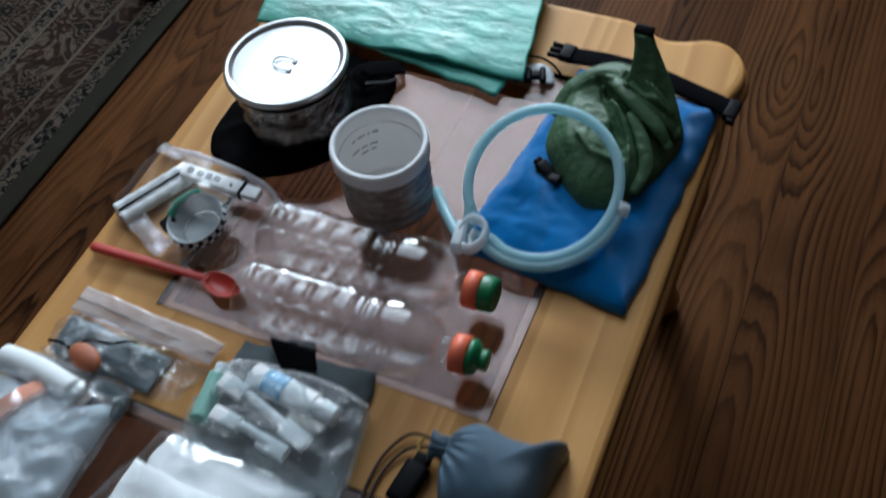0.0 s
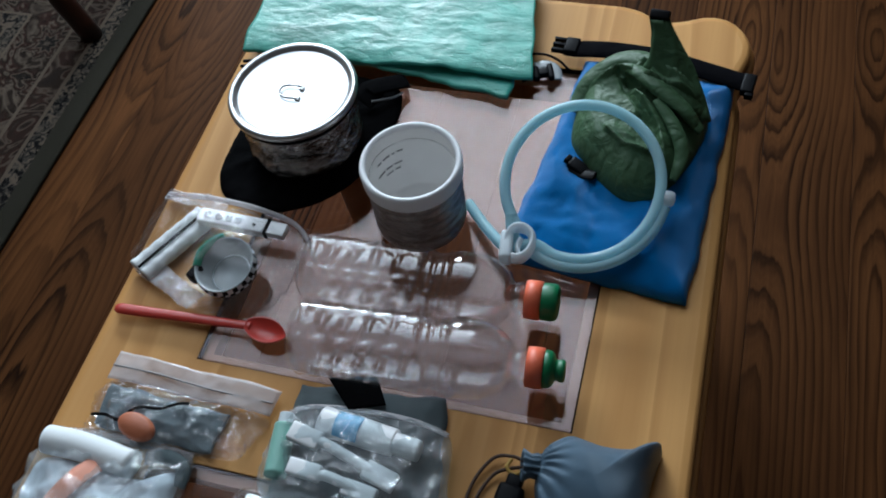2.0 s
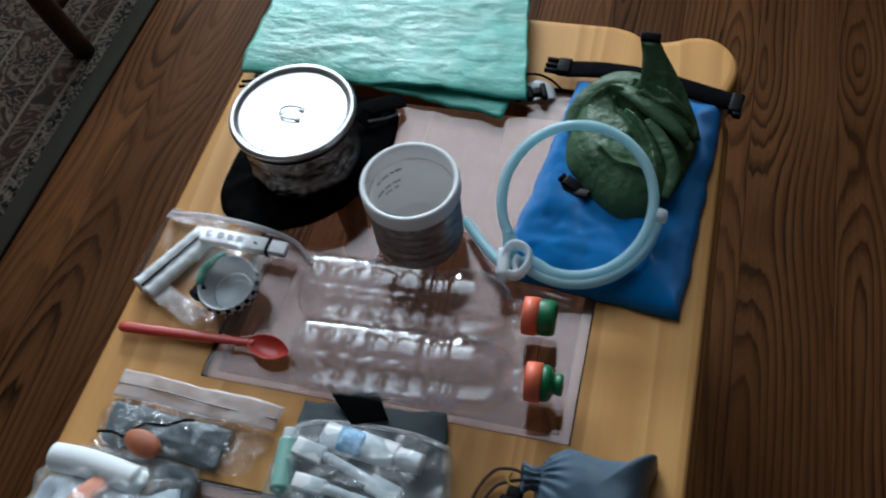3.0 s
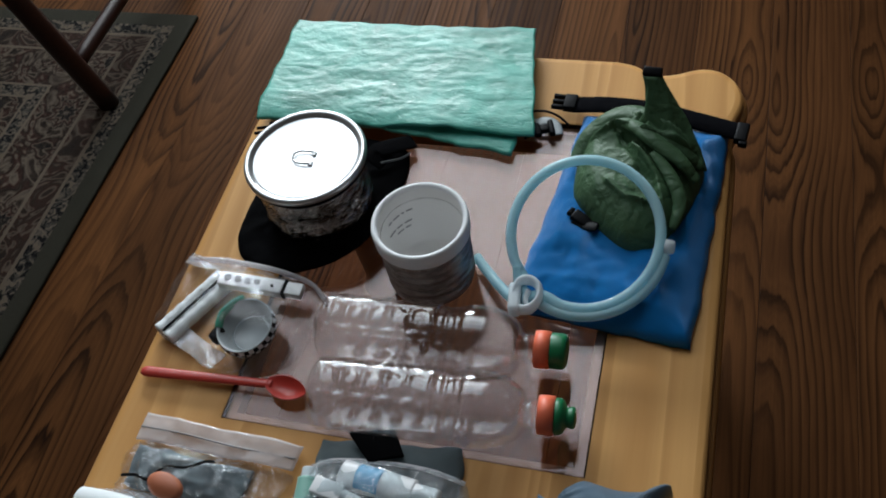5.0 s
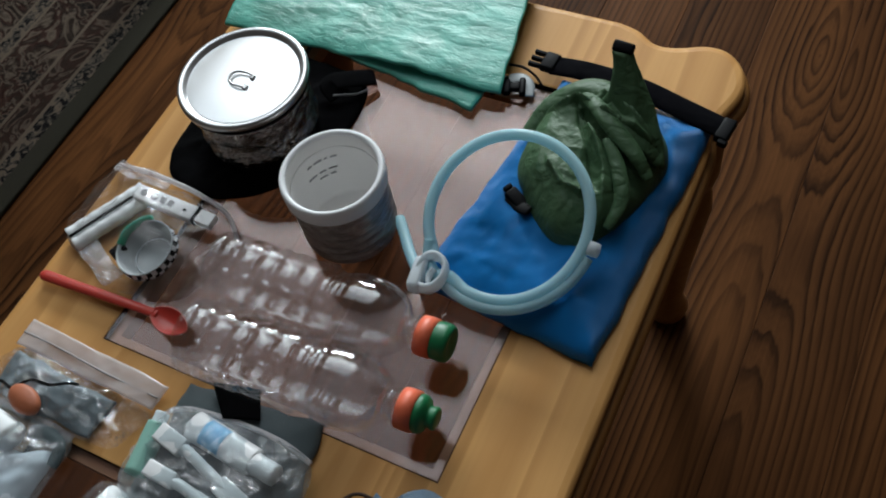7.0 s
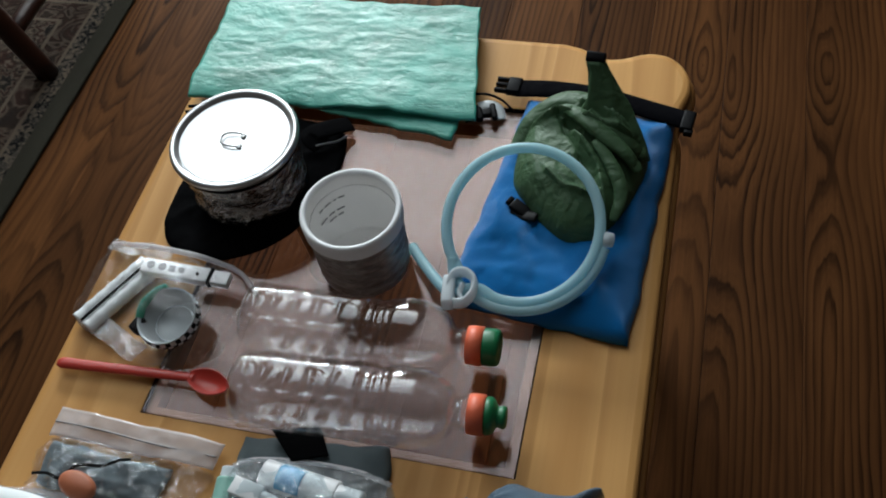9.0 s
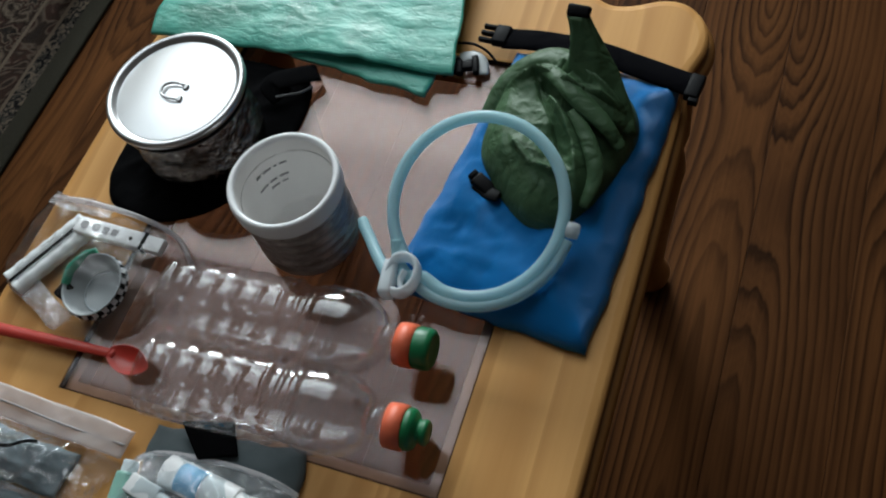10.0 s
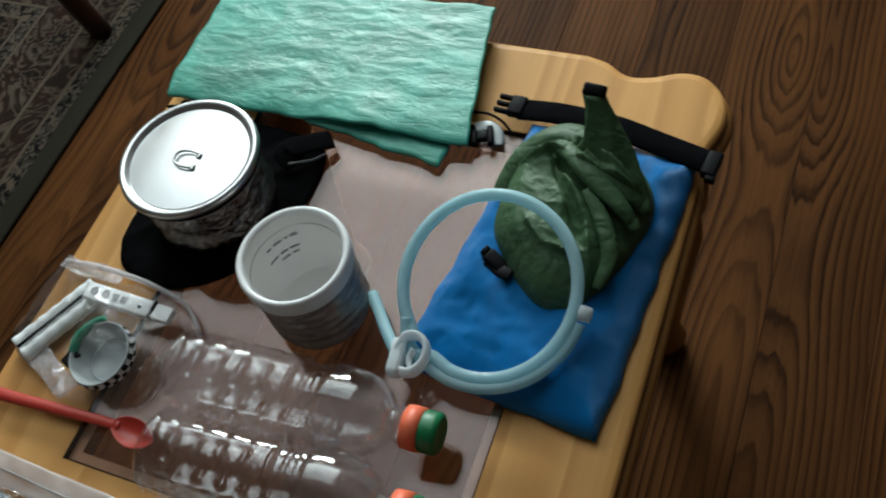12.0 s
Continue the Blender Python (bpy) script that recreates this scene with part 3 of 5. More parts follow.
WHITE = plain("white_plastic", (0.80, 0.81, 0.82), 0.35, 0, 60, 0.0001, 0.05)
PRINT_BLUE = plain("blue_print", (0.10, 0.42, 0.70), 0.4)
BOTTLE_TEAL = plain("teal_plastic", (0.24, 0.46, 0.39), 0.35)
DARK_GREEN = plain("green_elastic", (0.02, 0.25, 0.14), 0.5)
CUP_GREY = plain("grey_cup", (0.38, 0.41, 0.42), 0.35, 0, 60, 0.0001, 0.08)
CORD = plain("brown_cord", (0.045, 0.02, 0.010), 0.6)
BRASS = plain("yellow_cord", (0.45, 0.28, 0.06), 0.6)


def flat_lump(amount, f, seed):
    return lambda x, y, r: amount * (crumple(x, y, f, seed) - 0.5)


def strip(points, w, h, bm=None, steps=8):
    """A flat band along points."""
    return tube(points, w / 2, 10, False, steps, h / w, bm)


# ---- folded tarp ----
tarp = empty("folded_tarp", 0.05, 0.42, T)
tagged(tarp, "folded crinkled green plastic tarp on the table end", "tarp")


def tarp_z(base, amp, seed, lift=None):
    def z(u, v, x, y):
        e = min(u, 1 - u, v, 1 - v) * 9
        d = max(0.0, min(1.0, e))
        q = amp * (crumple(x * 0.7, y * 1.7, 22, seed) * 0.5 + crumple(x * 1.1, y * 2.0, 75, seed + 5) * 0.14)
        return base + max(q * (0.35 + 0.65 * d), -0.003) + (lift(u, v) if lift else 0)
    return z


part("bottom_fold", sheet([(-0.086, 0.366), (0.198, 0.324), (0.188, 0.49), (-0.088, 0.492)], 70, 40, tarp_z(T + 0.0075, 0.0025, 3.1), 0.004, 0.004, 2), TARP, tarp)
part("middle_fold", sheet([(-0.086, 0.356), (0.206, 0.352), (0.187, 0.496), (-0.090, 0.494)], 70, 40, tarp_z(T + 0.0118, 0.002, 8.3), 0.004, 0.003, 7), TARP, tarp)
part("top_fold", sheet([(-0.091, 0.343), (0.216, 0.346), (0.190, 0.500), (-0.093, 0.497)], 130, 80,
                       tarp_z(T + 0.0160, 0.0021, 1.7, lambda u, v: 0.006 * math.exp(-((u - 0.66) / 0.15) ** 2) * (1 - v) ** 6 - 0.0045 * (1 - v) ** 16 + 0.0022 * abs(math.sin(math.pi * (u - 0.535))) ** 0.5), 0.003, 0.003, 4), TARP, tarp)

# ---- blue dry bag ----
dry_bag = empty("dry_bag", 0.32, 0.25, T)
tagged(dry_bag, "blue coated dry bag with black roll-top strap", "bag")


def blue_z(u, v, x, y):
    e = min(u, 1 - u, v, 1 - v)
    swell = 0.016 * min(1.0, e * 7) ** 0.5
    wr = 0.0042 * crumple(x * 1.3, y * 0.7, 20, 4.0) + 0.0015 * crumple(x, y, 60, 2.0)
    return T + 0.0045 + swell + wr * min(1.0, e * 8 + 0.15)


part("bag_body", sheet([(0.229, 0.144), (0.389, 0.127), (0.406, 0.375), (0.262, 0.386)], 46, 66, blue_z, 0.004, 0.0025, 1), BLUE, dry_bag)
strap_z = T + 0.014
part("roll_strap", strip([(0.250, 0.392, strap_z), (0.285, 0.391, strap_z + 0.004), (0.33, 0.386, strap_z + 0.006), (0.37, 0.378, strap_z + 0.004), (0.413, 0.370, strap_z)], 0.023, 0.0045), WEB, dry_bag, "black webbing roll strap")
bm = boxed(-0.008, -0.010, -0.004, 0.006, 0.010, 0.004, bevel=0.002)
for dy in (-0.0075, 0, 0.0075):
    box(bm, -0.020, dy - 0.0018, -0.0025, -0.007, dy + 0.0018, 0.0025, bevel=0.001)
bmesh.ops.transform(bm, matrix=pose(0.247, 0.394, strap_z, 0, 0, -4), verts=bm.verts)
part("strap_buckle", bm, BLACK_PLASTIC, dry_bag, "black three-pronged buckle")
bm = boxed(-0.005, -0.012, -0.004, 0.007, 0.012, 0.004, bevel=0.002)
box(bm, 0.000, -0.016, -0.003, 0.008, -0.010, 0.003, bevel=0.001)
bmesh.ops.transform(bm, matrix=pose(0.415, 0.368, strap_z, 0, 0, -8), verts=bm.verts)
part("strap_end", bm, BLACK_PLASTIC, dry_bag, "black socket buckle")

# ---- green stuff sack on the dry bag ----
BAG_TOP = T + 0.018
sack = empty("stuff_sack", 0.318, 0.27, BAG_TOP)
tagged(sack, "stuffed olive green nylon sack with drawn neck", "sack")


SACK_FOLDS = ((0.013, 0.011, ((0.258, 0.303), (0.280, 0.318), (0.298, 0.330), (0.323, 0.314), (0.347, 0.306), (0.378, 0.302))),
              (0.012, 0.009, ((0.290, 0.346), (0.316, 0.336), (0.340, 0.320), (0.375, 0.306))),
              (0.008, 0.008, ((0.270, 0.312), (0.278, 0.280), (0.296, 0.242), (0.321, 0.206))),
              (-0.010, 0.006, ((0.307, 0.318), (0.332, 0.293), (0.361, 0.272), (0.382, 0.264))),
              (0.007, 0.010, ((0.318, 0.302), (0.344, 0.268), (0.354, 0.238), (0.357, 0.214))),
              (-0.005, 0.005, ((0.300, 0.322), (0.322, 0.286), (0.338, 0.258))),
              (-0.006, 0.005, ((0.268, 0.300), (0.286, 0.262), (0.306, 0.226))),
              (0.004, 0.004, ((0.300, 0.262), (0.318, 0.244), (0.342, 0.242))))


def near_line(x, y, line):
    best = 9.0
    for (ax, ay), (bx, by) in zip(line, line[1:]):
        t = max(0.0, min(1.0, ((x - ax) * (bx - ax) + (y - ay) * (by - ay)) / ((bx - ax) ** 2 + (by - ay) ** 2)))
        px, py = x - ax - t * (bx - ax), y - ay - t * (by - ay)
        side = 3.2 if px * (by - ay) - py * (bx - ax) > 0 else 1.0
        best = min(best, math.hypot(px, py) * side)
    return best


def pleats(x, y):
    """Gathers that run out from the drawn neck and die away."""
    dx, dy = x - 0.338, y - 0.340
    span = math.hypot(dx, dy)
    turn = math.atan2(dy, dx) + 0.5 * noise.noise(Vector((x * 14, y * 14, 4.0)))
    fold = abs(math.sin(turn * 3.5 + 0.4)) ** 0.8
    return (1.0 - fold) * 0.0070 * min(1.0, span / 0.018) * math.exp(-span / 0.065)


def sack_lump(x, y, r):
    wx, wy = x + 0.003 * noise.noise(Vector((x * 22, y * 22, 1))), y + 0.003 * noise.noise(Vector((x * 22, y * 22, 7)))
    h = sum(1.2 * a * math.exp(-(near_line(wx, wy, line) / w) ** 0.95) for a, w, line in SACK_FOLDS)
    h += 0.0014 * crumple(x * 1.2 + y * 0.5, y * 0.8, 26, 6.0) + 0.0007 * crumple(x, y, 85, 2.0)
    return h * min(1.0, (1 - r) * 2.8) + pleats(wx, wy) * min(1.0, (1 - r) * 2.2) + 0.22 * max(0.0, y - 0.27) * (1 - r) - 0.003


part("sack_body", cushion([(0.268, 0.266), (0.267, 0.304), (0.276, 0.338), (0.300, 0.355), (0.333, 0.358), (0.365, 0.344), (0.384, 0.316), (0.382, 0.279), (0.368, 0.240), (0.349, 0.212), (0.326, 0.206), (0.302, 0.221), (0.282, 0.243)],
                          (0.325, 0.283), BAG_TOP - 0.004, 0.036, sack_lump, 44, 20, 0.004, True, 2.6), GREEN, sack)


def on_sack(x, y, lift=0.0):
    """A point on the swelling sack, about."""
    far = min(1.0, math.hypot((x - 0.325) / 0.060, (y - 0.283) / 0.078))
    return (x, y, BAG_TOP + 0.002 + 0.038 * (1 - far ** 2.6) ** (1 / 2.6) + 0.22 * max(0.0, y - 0.27) * (1 - far) + lift)


swell = lambda q: 0.35 + 0.65 * math.sin(math.pi * min(1.0, q * 0.9 + 0.08)) ** 0.6
for points, wide, lift in ((((0.266, 0.296), (0.277, 0.322), (0.296, 0.338), (0.314, 0.341), (0.334, 0.331), (0.352, 0.318)), 0.0120, 0.004),
                           (((0.300, 0.338), (0.320, 0.318), (0.342, 0.300), (0.362, 0.288), (0.379, 0.276)), 0.0080, 0.003),
                           (((0.322, 0.334), (0.344, 0.312), (0.364, 0.302), (0.381, 0.296)), 0.0085, 0.002),
                           (((0.338, 0.292), (0.356, 0.270), (0.366, 0.248), (0.362, 0.226)), 0.0065, 0.000)):
    part("sack_fold", tube([on_sack(x, y, lift) for x, y in points], wide, 14, False, 8, 0.55, None, swell), GREEN, sack)


def neck():
    """The drawn neck: a pleated cone that rises from the body to the strap."""
    bm = bmesh.new()
    a, b = Vector((0.350, 0.315, BAG_TOP + 0.026)), Vector((0.3305, 0.347, BAG_TOP + 0.084))
    rings = []
    for i in range(22):
        s = i / 21
        side = (Vector((0.89, -0.45, -0.15)) * (1 - s) + Vector((1, 0.15, 0)) * s).normalized()
        up = side.cross((b - a).normalized()).normalized()
        w = 0.0084 + 0.030 * (1 - s) ** 1.5
        h = 0.011 * (1 - s) + 0.0035
        c = a + (b - a) * s + Vector((0.003 * math.sin(math.pi * s), 0, 0))
        ring = []
        for j in range(40):
            q = 2 * math.pi * j / 40
            f = 1 + 0.13 * math.sin(q * 5 + s * 2.5 + 0.6) * (1 - 0.6 * s) + 0.10 * noise.noise(Vector((q * 2, s * 5, 1)))
            ring.append(bm.verts.new(c + side * (w * f * math.cos(q)) + up * (h * f * math.sin(q))))
        rings.append(ring)
    for p, q in zip(rings, rings[1:]):
        for j in range(40):
            bm.faces.new((p[j], p[(j + 1) % 40], q[(j + 1) % 40], q[j]))
    bm.faces.new(rings[0]), bm.faces.new(rings[-1])
    return bm


part("sack_neck", neck(), GREEN, sack)
part("neck_buckle", boxed(-0.0088, -0.0045, -0.0033, 0.0088, 0.0045, 0.0033, bevel=0.002, m=pose(0.330, 0.350, BAG_TOP + 0.086, 25, 0, -4)), BLACK_PLASTIC, sack, "black plastic buckle at the neck")
bm = boxed(-0.010, -0.006, -0.004, 0.010, 0.006, 0.004, bevel=0.002, m=pose(0.281, 0.236, BAG_TOP + 0.006, 0, 10, -28))
box(bm, -0.0125, -0.004, -0.003, -0.008, 0.004, 0.003, bevel=0.001, m=pose(0.279, 0.238, BAG_TOP + 0.006, 0, 10, -28))
strip([(0.274, 0.236, BAG_TOP + 0.006), (0.285, 0.230, BAG_TOP + 0.007), (0.297, 0.226, BAG_TOP + 0.012)], 0.012, 0.003, bm)
part("side_clip", bm, BLACK_PLASTIC, sack, "black side release clip")
# ---- hose ring leaning on the sack ----
hose = empty("hose", 0.286, 0.2, T)
tagged(hose, "coiled pale blue silicone hose leaning on the sack", "hose")
RC, RR = Vector((0.289, 0.203, 0)), 0.0648


def ring_at(deg, out=0.0, lift=0.0):
    a = radians(deg)
    r = RR + out
    y = RC.y + r * 0.955 * math.sin(a)
    z = T + 0.049 + lift + (r * 0.40) * math.sin(a)
    return (RC.x + r * math.cos(a), y, z)


first = [(0.190, 0.192, T + 0.010), (0.204, 0.176, T + 0.012), (0.220, 0.158, T + 0.017), (0.238, 0.143, T + 0.022)]
lap = [ring_at(d, 0.0, 0.0) for d in range(-118, 226, 18)]
part("tube", tube(first + lap, 0.0047, 14), HOSE, hose)
second = [ring_at(d, 0.006, -0.004 - 0.003 * math.sin(radians(d))) for d in range(226, 360, 14)]
part("tube", tube([ring_at(214, 0.0, 0.003)] + second, 0.0047, 14), HOSE, hose)
tip = Vector(ring_at(358, 0.006, -0.004))
part("plug", lathe([(0.0, -0.006), (0.0062, -0.005), (0.007, 0.0), (0.0062, 0.005), (0.0, 0.006)], Matrix.Translation(tip) @ pose(0, 0, 0, -70, 0, 0), 20), CLIP_WHITE, hose, "milky white end plug")
bm = tube([(0.236, 0.146, T + 0.030), (0.240, 0.155, T + 0.033), (0.249, 0.157, T + 0.034), (0.257, 0.151, T + 0.033), (0.258, 0.140, T + 0.031), (0.252, 0.131, T + 0.029), (0.243, 0.130, T + 0.028), (0.237, 0.136, T + 0.028)], 0.0030, 12, True, 8, 2.4)
tube([(0.251, 0.131, T + 0.029), (0.247, 0.139, T + 0.030), (0.2485, 0.147, T + 0.032)], 0.0022, 10, False, 6, 2.2, bm)
box(bm, -0.0055, -0.015, -0.007, 0.0050, 0.013, 0.008, bevel=0.003, m=pose(0.2375, 0.140, T + 0.028, 0, 0, 8))
part("hose_clip", bm, CLIP_WHITE, hose, "milky plastic pinch clip")

# ---- pot in foil with its lid, on a black sack ----
pot_sack = empty("drawstring_sack", 0.018, 0.245, T)
part("sack_cloth", cushion([(-0.058, 0.225), (-0.056, 0.19), (-0.040, 0.164), (-0.01, 0.155), (0.022, 0.158), (0.060, 0.182), (0.083, 0.218), (0.094, 0.26), (0.094, 0.302), (0.082, 0.325), (0.04, 0.335), (-0.03, 0.33), (-0.055, 0.28)],
                                           (0.018, 0.245), T, 0.004, flat_lump(0.003, 40, 2.0), 14, 8, 0.001), BLACK_CLOTH, pot_sack)
tagged(pot_sack, "flat black cloth sack lying under the pot", "sack")
PZ = T + 0.0065
pot = empty("camping_pot", 0.017, 0.2445, PZ)
tagged(pot, "round camping pot wrapped in crumpled foil", "pot")


def pot_wave(a, i, r, h):
    if 1 < i < 14:
        return r + 0.0022 * noise.noise(Vector((math.cos(a) * 5, math.sin(a) * 5, h * 90))) + 0.001 * noise.noise(Vector((math.cos(a) * 14, math.sin(a) * 14, h * 260)))
    return r


prof = [(0.0, 0.0), (0.050, 0.0)] + [(0.0535 + 0.0012 * math.sin(k * 0.9), 0.003 + k * 0.0046) for k in range(12)] + [(0.054, 0.058), (0.0, 0.058)]
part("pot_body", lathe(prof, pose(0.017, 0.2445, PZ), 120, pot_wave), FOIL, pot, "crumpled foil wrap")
part("gasket", lathe([(0.050, 0.0545), (0.0572, 0.0545), (0.0585, 0.057), (0.0572, 0.0600), (0.050, 0.0600)], pose(0.017, 0.2445, PZ), 96), BLACK_PLASTIC, pot, "dark band under the lid")
lid = part("lid", lathe([(0.0, 0.0640), (0.048, 0.0640), (0.0505, 0.0634), (0.0515, 0.0634), (0.0515, 0.0600), (0.0, 0.0600)], pose(0.017, 0.2445, PZ), 128), STEEL, pot, "bright tin lid")
part("lid_rim", lathe([(0.0512, 0.0632), (0.0528, 0.0645), (0.0542, 0.0662), (0.0562, 0.0676), (0.0588, 0.0670), (0.0600, 0.0645), (0.0597, 0.0615), (0.0585, 0.0600), (0.0512, 0.0600), (0.0512, 0.0632)], pose(0.017, 0.2445, PZ), 128), STEEL_RIM, lid, "raised rolled rim")
hx, hy, hz = 0.018, 0.241, PZ + 0.0650
bm = tube([(hx + 0.009, hy + 0.0070, hz - 0.0005), (hx + 0.004, hy + 0.0080, hz + 0.0014), (hx - 0.005, hy + 0.0076, hz + 0.0016), (hx - 0.0105, hy + 0.0045, hz + 0.0016), (hx - 0.0115, hy, hz + 0.0016), (hx - 0.0095, hy - 0.0050, hz + 0.0016), (hx - 0.003, hy - 0.0076, hz + 0.0016), (hx + 0.004, hy - 0.0074, hz + 0.0014), (hx + 0.009, hy - 0.0060, hz - 0.0005)], 0.0011, 8)
box(bm, hx + 0.0060, hy - 0.0085, hz - 0.0010, hx + 0.0095, hy - 0.0035, hz + 0.0012, bevel=0.0004)
box(bm, hx + 0.0060, hy + 0.0040, hz - 0.0010, hx + 0.0095, hy + 0.0090, hz + 0.0012, bevel=0.0004)
part("lid_ring", bm, plain("wire", (0.36, 0.36, 0.36), 0.3, 1.0), lid, "bent wire pull ring")

# ---- wide jar ----
JX, JY = 0.1505, 0.1755
jar = empty("plastic_jar", JX, JY, T)
tagged(jar, "open white plastic jar with a ribbed grey wrap", "jar")
prof = [(0.0, 0.0), (0.036, 0.0), (0.0395, 0.003)]
for k in range(6):
    z = 0.006 + k * 0.0098
    prof += [(0.0392, z), (0.0404, z + 0.0022), (0.0409, z + 0.0045), (0.0404, z + 0.0068), (0.0392, z + 0.0090)]
prof += [(0.0385, 0.0652), (0.0372, 0.0652)]
part("wrap", lathe(prof, pose(JX, JY, T), 96, lambda a, i, r, h: r + (0.0006 * noise.noise(Vector((a * 3, h * 200, 2))) if i > 2 else 0)), JAR_WRAP, jar, "ribbed grey foil wrap")
part("jar_rim", lathe([(0.0372, 0.0640), (0.0418, 0.0645), (0.0432, 0.0660), (0.0434, 0.0775), (0.0428, 0.0803), (0.0412, 0.0814), (0.0390, 0.0808), (0.0380, 0.0790), (0.0377, 0.0640)], pose(JX, JY, T), 96), JAR_WHITE, jar)
inner = part("jar_inside", lathe([(0.0376, 0.0785), (0.0375, 0.064), (0.0372, 0.058), (0.0368, 0.006), (0.034, 0.0035), (0.0, 0.0035)], pose(JX, JY, T), 96), JAR_INNER, jar, "milky inner wall")
for z, a, spans in ((0.055, 122, (9, 4, 12, 7)), (0.041, 126, (12, 10, 14)), (0.034, 130, (8, 12))):
    for s in spans:
        pts = [(JX + 0.0362 * math.cos(radians(a + q * s / 4)), JY + 0.0362 * math.sin(radians(a + q * s / 4)), T + z) for q in range(5)]
        part("scale_mark", tube(pts, 0.00055, 6, False, 2, 1.6), MARK, inner, "faint raised scale mark")
        a += s + 4

# ---- two drink bottles ----
def bottle_radius(s):
    if s < 0.010:
        return 0.023 + 0.0085 * math.sin(s / 0.010 * math.pi / 2)
    if s < 0.104:
        return 0.0315
    if s < 0.124:
        q = (s - 0.104) / 0.020
        return 0.0300 - 0.0024 * math.sin(q * math.pi) - 0.0009 * math.sin(q * 3 * math.pi) ** 2
    if s < 0.176:
        q = (s - 0.124) / 0.052
        return 0.0118 + 0.0200 * max(0.0, 1 - abs(q - 0.26) ** 2.2 / 0.516) ** 0.62 - 0.0022 * max(0.0, 0.12 - q) / 0.12
    return 0.0118


def ease(x):
    x = max(0.0, min(1.0, x))
    return x * x * (3 - 2 * x)


def bottle_wave(a, i, r, h):
    """Six long ridges and five rings frame shallow pressed panels with soft edges."""
    if 0.008 < h < 0.104:
        ring = (h - 0.010) / 0.0186 % 1
        q = (math.degrees(a) - 62) / 60 % 1
        across = min(q, 1 - q) * 0.033
        fade = ease((h - 0.008) / 0.006) * ease((0.104 - h) / 0.006)
        inner = ease((across - 0.0018) / 0.0055)
        press = 0.0028 * (1 - math.sin(math.pi * ring) ** 0.7) * (0.2 + 0.8 * inner) + 0.0009 * inner
        dent = (0.0005 + 0.0011 * ease(math.cos(a - radians(25)) * 2 - 0.8)) * inner * noise.noise(Vector((math.cos(a) * 3.4, math.sin(a) * 3.4, h * 150)))
        sag = 0.0003 * noise.noise(Vector((math.cos(a) * 1.5, math.sin(a) * 1.5, h * 60)))
        return r - fade * (press + dent + sag)
    return r


def drink_bottle(base, neck_end, spout, label):
    """A lying bottle; base and neck_end are points of its axis."""
    a, b = Vector(base), Vector(neck_end)
    turn = (b - a).to_track_quat("Z", "Y").to_matrix().to_4x4()
    m = Matrix.Translation(a) @ turn
    ob = empty("drink_bottle", a.x, a.y, T)
    tagged(ob, label, "bottle", "drink bottles on the glass")
    prof = [(0.0, 0.005), (0.012, 0.004), (0.019, 0.0012), (0.022, 0.0)] + [(bottle_radius(0.0005 + k * 0.0011), 0.0005 + k * 0.0011) for k in range(161)] + [(0.0118, 0.181), (0.0136, 0.1815), (0.0136, 0.1830), (0.0118, 0.1835), (0.0115, 0.190)]
    part("bottle_body", lathe(prof, m, 132, bottle_wave), PET, ob, "clear ribbed plastic")
    ridged = lambda q, i, r, h: r + (0.0003 * math.cos(q * 40) if i in (1, 2, 3) else 0)
    part("cap_ring", lathe([(0.0125, 0.1865), (0.0150, 0.1865), (0.0156, 0.1920), (0.0154, 0.1990), (0.0, 0.1994)], m, 80, ridged), ORANGE, ob, "orange ridged cap ring")
    if spout:
        prof = [(0.0140, 0.1996), (0.0146, 0.2008), (0.0144, 0.2040), (0.0125, 0.2065), (0.0092, 0.2080), (0.0080, 0.2090), (0.0080, 0.2108), (0.0087, 0.2118), (0.0087, 0.2145), (0.0070, 0.2158), (0.0, 0.2158)]
    else:
        prof = [(0.0145, 0.1996), (0.0149, 0.2010), (0.0151, 0.2080), (0.0143, 0.2112), (0.0120, 0.2130), (0.0090, 0.2122), (0.0, 0.2118)]
    cap = part("cap", lathe(prof, m, 64), CAP_GREEN, ob, "green pull spout" if spout else "green flip cap")
    part("cap_tab", boxed(-0.005, 0.0125, 0.2015, 0.005, 0.0162, 0.2100 if not spout else 0.2050, bevel=0.0012, m=m @ pose(0, 0, 0, 0, 0, 180)), CAP_GREEN, cap)
    return ob


drink_bottle((0.0780, 0.0845, T + 0.0335), (0.264, 0.0905, T + 0.0335), False, "clear empty drink bottle with green flip cap")
drink_bottle((0.0910, 0.0227, T + 0.0335), (0.277, 0.0330, T + 0.0322), True, "clear empty drink bottle with green pull spout")

# ---- red spoon ----
spoon = empty("spoon", -0.01, 0.03, T)
tagged(spoon, "red plastic spoon across the glass edge", "spoon")
part("handle", tube([(-0.088, 0.0295, T + 0.006), (-0.060, 0.0305, T + 0.0065), (-0.02, 0.0325, T + 0.007), (0.015, 0.034, T + 0.0075), (0.040, 0.0345, T + 0.009)], 0.0054, 14, False, 10, 0.55, None,
                     lambda s: min(1.0, 0.55 + s * 8) * (1.0 - 0.28 * s)), RED, spoon)
bowl = bmesh.new()
nu, nv = 26, 18
grid = []
